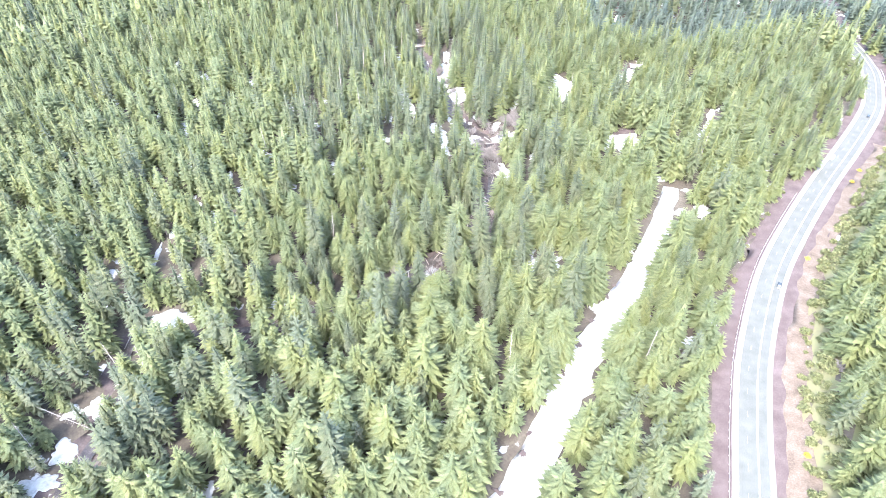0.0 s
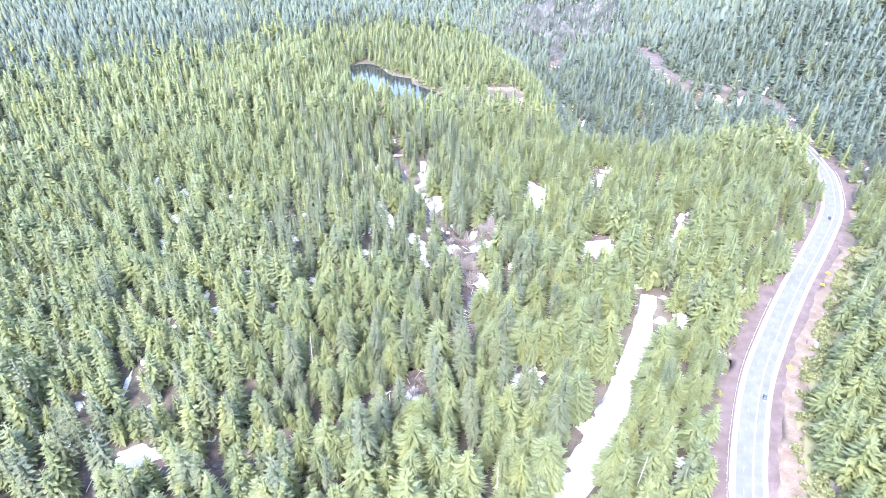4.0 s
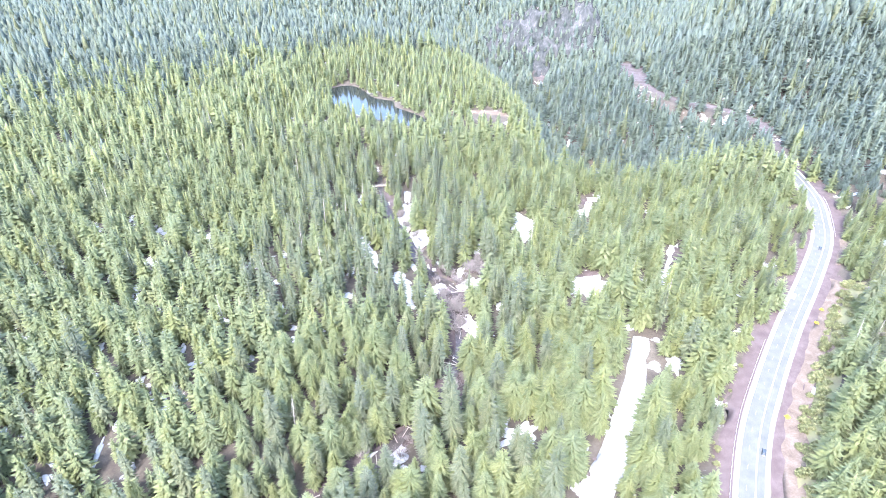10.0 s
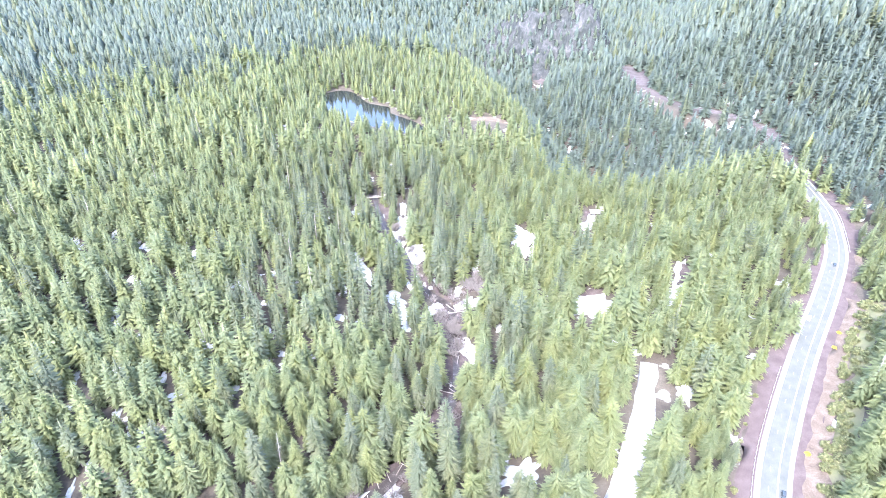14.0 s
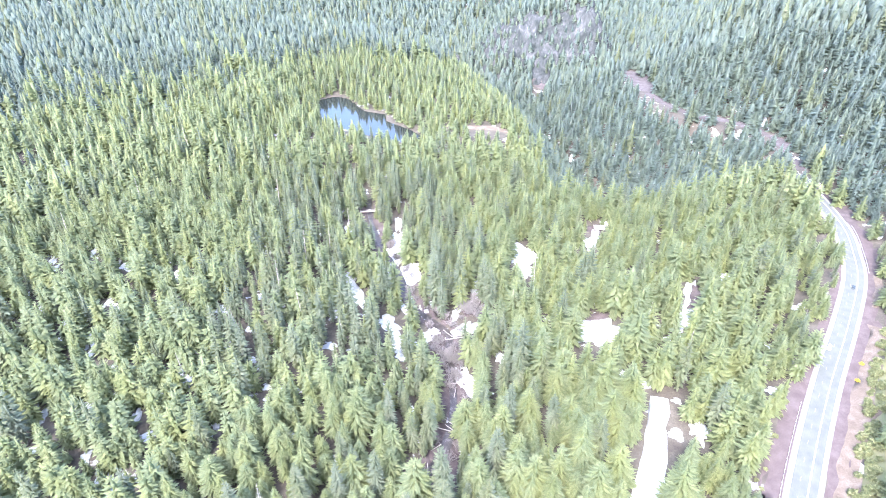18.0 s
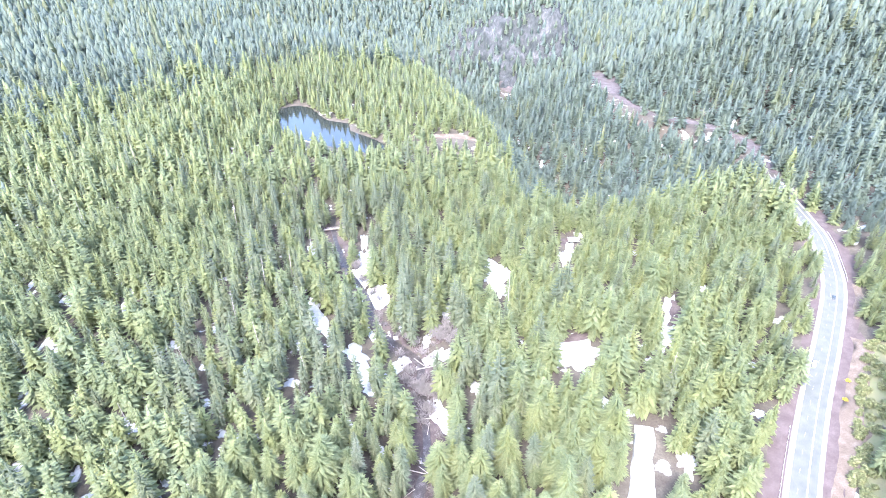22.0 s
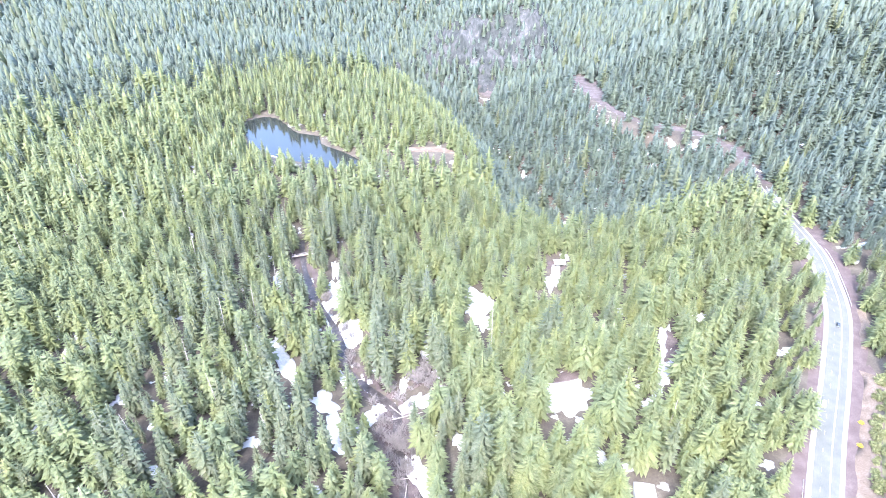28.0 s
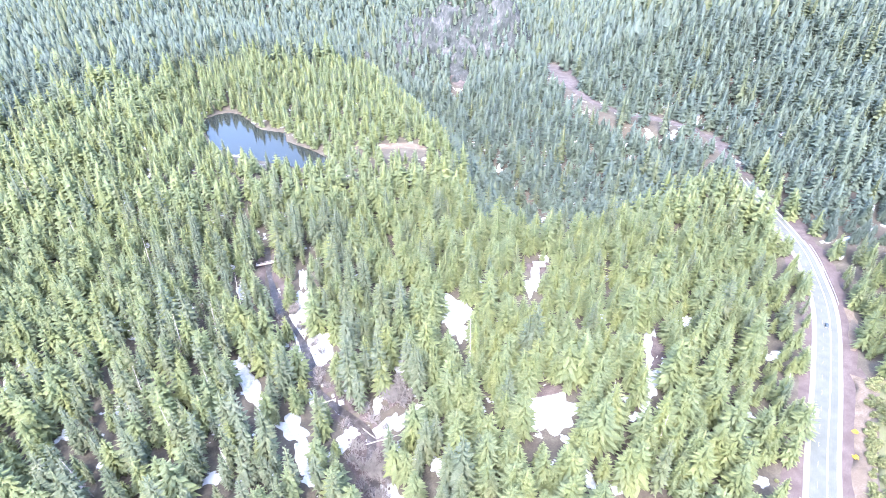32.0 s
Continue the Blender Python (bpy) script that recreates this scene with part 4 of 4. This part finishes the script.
for k in range(34):
    x, y, z, h = on_road(rng.uniform(road_s(90), road_s(340)), rng.uniform(27, 62))
    q = rng.uniform(0.5, 0.95)
    root = tagged(new("bare_alder"), "leafless pale grey shrub on the grassy slope", "shrub", "bare shrubs on the slope")
    root.matrix_world = Matrix.LocRotScale((x, y, height(x, y)), Euler((0, 0, rng.uniform(0, 6))), (q, q, q * 0.8))
    new("branchwork", alders[k % 3]).parent = root

# ---- dead trees and fallen logs ----
def snag_mesh(rng, tall):
    bm = bmesh.new()
    stick(bm, (0, 0, -1), (0, 0, tall), 0.3, 0.05, 6)
    for i in range(46):
        z = tall * rng.uniform(0.25, 0.98)
        a = rng.uniform(0, 6.28)
        L = 2.6 * (1 - z / tall) ** 0.6 * rng.uniform(0.5, 1.1) + 0.3
        stick(bm, (0, 0, z), (L * math.cos(a), L * math.sin(a), z - 0.25 * L + rng.uniform(-0.2, 0.4)), 0.06, 0.015, 3)
    me = bpy.data.meshes.new("dead_trunk")
    bm.to_mesh(me)
    bm.free()
    me.materials.append(DEADWOOD)
    return me


snags = [snag_mesh(rng, h) for h in (30, 26, 33)]
# the long log by the creek bar, and the snags
places = [(-62, 430), (-48, 452), (-75, 395), (-58, 372), (-30, 345), (-90, 350), (-112, 318), (-150, 163), (-128, 150), (-138, 110), (-165, 120), (-35, 470), (-44, 395), (20, 235), (-205, 520),
          (-240, 470), (-280, 560), (-190, 610), (-300, 480), (-150, 560), (-95, 520), (150, 340), (168, 322), (95, 400), (215, 420), (240, 330), (224, 190), (238, 250), (260, 262), (90, 160), (30, 160), (-60, 240)]
for i, (x, y) in enumerate(places):
    ob = new("dead_tree", snags[i % 3])
    ob.matrix_world = Matrix.LocRotScale((x, y, height(x, y)), Euler((rng.normal(0, 0.05), rng.normal(0, 0.05), rng.uniform(0, 6))), (1, 1, rng.uniform(0.8, 1.1)))
    tagged(ob, "dead grey snag with bare stubs of branches", "dead tree", "dead trees")
ob = new("dead_tree", snags[0])
ob.matrix_world = Matrix.LocRotScale((-146, 132, height(-146, 132)), Euler((0.1, -0.55, 0)), (1, 1, 0.95))
tagged(ob, "dead grey tree leaning far over the creek", "dead tree", "dead trees")

bm = bmesh.new()
stick(bm, (-6, 0, 0), (6, 0, 0), 0.32, 0.2, 7)
for i in range(5):
    stick(bm, (-4 + 2 * i, 0, 0), (-3.4 + 2 * i, rng.uniform(-0.8, 0.8), rng.uniform(0.3, 0.8)), 0.06, 0.03, 4)
log_mesh = bpy.data.meshes.new("fallen_log")
bm.to_mesh(log_mesh)
bm.free()
log_mesh.materials.append(DEADWOOD)
for i in range(44):
    t = rng.uniform(0.08, 0.8) if i > 18 else rng.uniform(0.42, 0.62)
    k = int(t * (len(creek_line) - 2))
    x, y = creek_line[k] + rng.normal(0, 4.5, 2)
    ob = new("fallen_log", log_mesh)
    q = rng.uniform(0.5, 1.1)
    ob.matrix_world = Matrix.LocRotScale((x, y, max(height(x, y), float(creek_level[k])) + 0.3 * q), Euler((0, rng.normal(0, 0.05), rng.uniform(0, 6))), (q, q, q))
    tagged(ob, "bleached fallen log lying across the creek", "log", "fallen logs")

ob = new("fallen_log", log_mesh)
ob.matrix_world = Matrix.LocRotScale((41, 360.5, height(41, 360.5) + 0.9), Euler((0, 0, 0.13)), (1.75, 1.0, 1.0))
tagged(ob, "long bleached log lying beside the snowy creek bar", "log", "fallen logs")

# ---- footbridge ----
bx, by = -20, 527
bz = float(np.interp(by, creek_line[:, 1], creek_level)) + 2.6
bridge = tagged(new("footbridge"), "narrow pale timber footbridge over the dark creek", "footbridge")
bridge.matrix_world = pose(bx, by, bz, 0, 0, 8)
for sy in (-0.8, 0.8):
    bm = bmesh.new()
    box(bm, (0, sy, -0.25), (19, 0.3, 0.45), bevel=0.04)
    part("beam", bm, TIMBER, bridge)
    bm = bmesh.new()
    box(bm, (0, sy * 1.1, 1.05), (19, 0.14, 0.12), bevel=0.02)
    part("handrail", bm, PLANK, bridge)
    for i in range(8):
        bm = bmesh.new()
        box(bm, (-9 + i * 18 / 7, sy * 1.1, 0.45), (0.14, 0.14, 1.15), bevel=0.02)
        part("post", bm, PLANK, bridge)
bm = bmesh.new()
box(bm, (0, 0, 0.02), (0.5, 1.9, 0.08), bevel=0.015)
plank_mesh = bpy.data.meshes.new("plank")
bm.to_mesh(plank_mesh)
bm.free()
plank_mesh.materials.append(PLANK)
for i in range(34):
    p = new("plank", plank_mesh)
    p.parent = bridge
    p.location = (-9.1 + i * 0.55, 0, 0)
for sx in (-9.2, 9.2):
    bm = bmesh.new()
    box(bm, (sx, 0, -1.6), (1.4, 2.6, 2.6), bevel=0.1)
    part("abutment", bm, SCREE, bridge)

# ---- shelter in the clearing ----
hx, hy = 167, 483
hut = tagged(new("picnic_shelter"), "small open shelter with a pale gable roof", "shelter")
hut.matrix_world = pose(hx, hy, height(hx, hy), 0, 0, -8)
for sy in (-1, 1):
    bm = bmesh.new()
    box(bm, (0, sy * 1.75, 3.35), (8.6, 3.9, 0.16), Euler((-sy * 0.42, 0, 0)).to_quaternion(), 0.03)
    slab = part("roof_slope", bm, ROOFMETAL, hut)
    for sx in (-3.6, 0, 3.6):
        bm = bmesh.new()
        box(bm, (sx, sy * 2.7, 1.25), (0.22, 0.22, 3.1), bevel=0.02)
        part("post", bm, TIMBER, hut)
    bm = bmesh.new()
    box(bm, (0, sy * 2.7, 2.72), (8.0, 0.2, 0.25), bevel=0.02)
    part("beam", bm, TIMBER, hut)
bm = bmesh.new()
box(bm, (0, 0, 4.2), (8.8, 0.3, 0.12), bevel=0.02)
part("ridge_cap", bm, ROOFMETAL, hut)
bm = bmesh.new()
box(bm, (0, 1.9, 1.1), (7.4, 0.15, 2.2), bevel=0.02)
part("back_wall", bm, TIMBER, hut)
bm = bmesh.new()
box(bm, (0, 0, -0.1), (8.4, 6.2, 0.4), bevel=0.05)
part("floor_slab", bm, SCREE, hut)

# ---- cut banks of the old road on the hillside, and the crag ----
def bank(y0, y1, inner, outer, mat, seed, label, x_min=-1e9):
    sel = (road_line[:, 1] >= y0) & (road_line[:, 1] <= y1)
    line = road_line[sel]
    n = len(line)
    rngb = np.random.default_rng(seed)
    w = inner + (outer - inner) * (0.55 + 0.45 * np.sin(np.linspace(0, math.pi, n))) * rngb.uniform(0.75, 1.15, n)
    offs = np.stack([np.full(n, inner), inner + (w - inner) * 0.3, inner + (w - inner) * 0.6, w], 1)
    return ribbon("cut_bank", line, offs, mat, [0.15, 0.5, 0.5, -0.2], label=label, category="bank", jitter=1.0, seed=seed)


bank(455, 520, 7, 22, EARTH, 51, "bare brown cutting above the bend of the road")
bank(560, 600, 5, 14, EARTH, 52, "bare brown cutting on the hillside")
bank(618, 668, 1, 13, SCREE, 53, "pale eroded cutting on the hillside")
bank(668, 745, 1, 14, SCREE, 54, "pale eroded cutting on the hillside")
bank(745, 870, 0, 11, SCREE, 55, "long stony cutting along the hillside")
bank(850, 985, -2, 30, SCREE, 56, "broad pinkish landslip at the end of the cutting")


def crag_skin(name, x0, x1, y0, y1, least, label, step=3.0):
    """Bare rock where the ground is too steep for soil: blocky, broken, a little proud of the slope."""
    xs, ys = np.arange(x0, x1, step), np.arange(y0, y1, step)
    Xr, Yr = np.meshgrid(xs, ys)
    Zr = ground(Xr, Yr)
    rough = np.array([[noise.noise(Vector((x / 26, y / 26, 0.3))) * 16 + abs(noise.noise(Vector((x / 11, y / 11, 5.3)))) * 14 + noise.noise(Vector((x / 5, y / 5, 1.7))) * 6 for x in xs] for y in ys])
    st = steep(Xr.ravel(), Yr.ravel()).reshape(Xr.shape)
    cover = ease(least - 0.1, least + 0.15, st + 0.2 * rough / 14)
    Zr = Zr - 1.5 + cover * (2.0 + np.abs(rough) * 0.9)
    n = len(xs)
    i = (np.arange(len(ys) - 1)[:, None] * n + np.arange(n - 1)[None]).ravel()
    t_ = np.vstack([np.c_[i, i + 1, i + n + 1], np.c_[i, i + n + 1, i + n]])
    keep = cover.ravel()[t_].max(1) > 0.05
    tagged(new(name, fast_mesh(name, np.c_[Xr.ravel(), Yr.ravel(), Zr.ravel()], t_[keep], ROCK)), label, "cliff", kind="structure")


crag_skin("cliff", 110, 450, 1020, 1205, 0.5, "broken grey cliff face with sparse trees")
blob("scree_fan", 243, 1030, 12, 26, 0.3, SCREE, 0.6, 71, "pale scree fan at the foot of the cliff", "scree", kind="structure")

# ---- boulders in the creek ----
def boulder_mesh(rng):
    bm = bmesh.new()
    bmesh.ops.create_icosphere(bm, subdivisions=2, radius=1.0)
    sh = rng.uniform(0.7, 1.2, 3)
    off = Vector(rng.uniform(0, 9, 3))
    for v in bm.verts:
        v.co *= 1 + 0.45 * noise.noise(v.co * 1.3 + off)
        v.co.x, v.co.y, v.co.z = v.co.x * sh[0], v.co.y * sh[1], v.co.z * 0.65
    me = bpy.data.meshes.new("boulder")
    bm.to_mesh(me)
    bm.free()
    me.materials.append(SCREE)
    return me


rng = np.random.default_rng(77)
stones = [boulder_mesh(rng) for _ in range(4)]
for i in range(110):
    k = int(rng.uniform(0.36, 0.97) * (len(creek_line) - 2))
    x, y = creek_line[k] + rng.normal(0, 3.6, 2)
    ob = new("boulder", stones[i % 4])
    q = rng.uniform(0.3, 1.1)
    ob.matrix_world = Matrix.LocRotScale((x, y, height(x, y) + 0.15 + 0.1 * q), Euler((0, 0, rng.uniform(0, 6))), (q, q, q))
    tagged(ob, "grey weathered boulder in the creek bed", "boulder", "creek boulders")
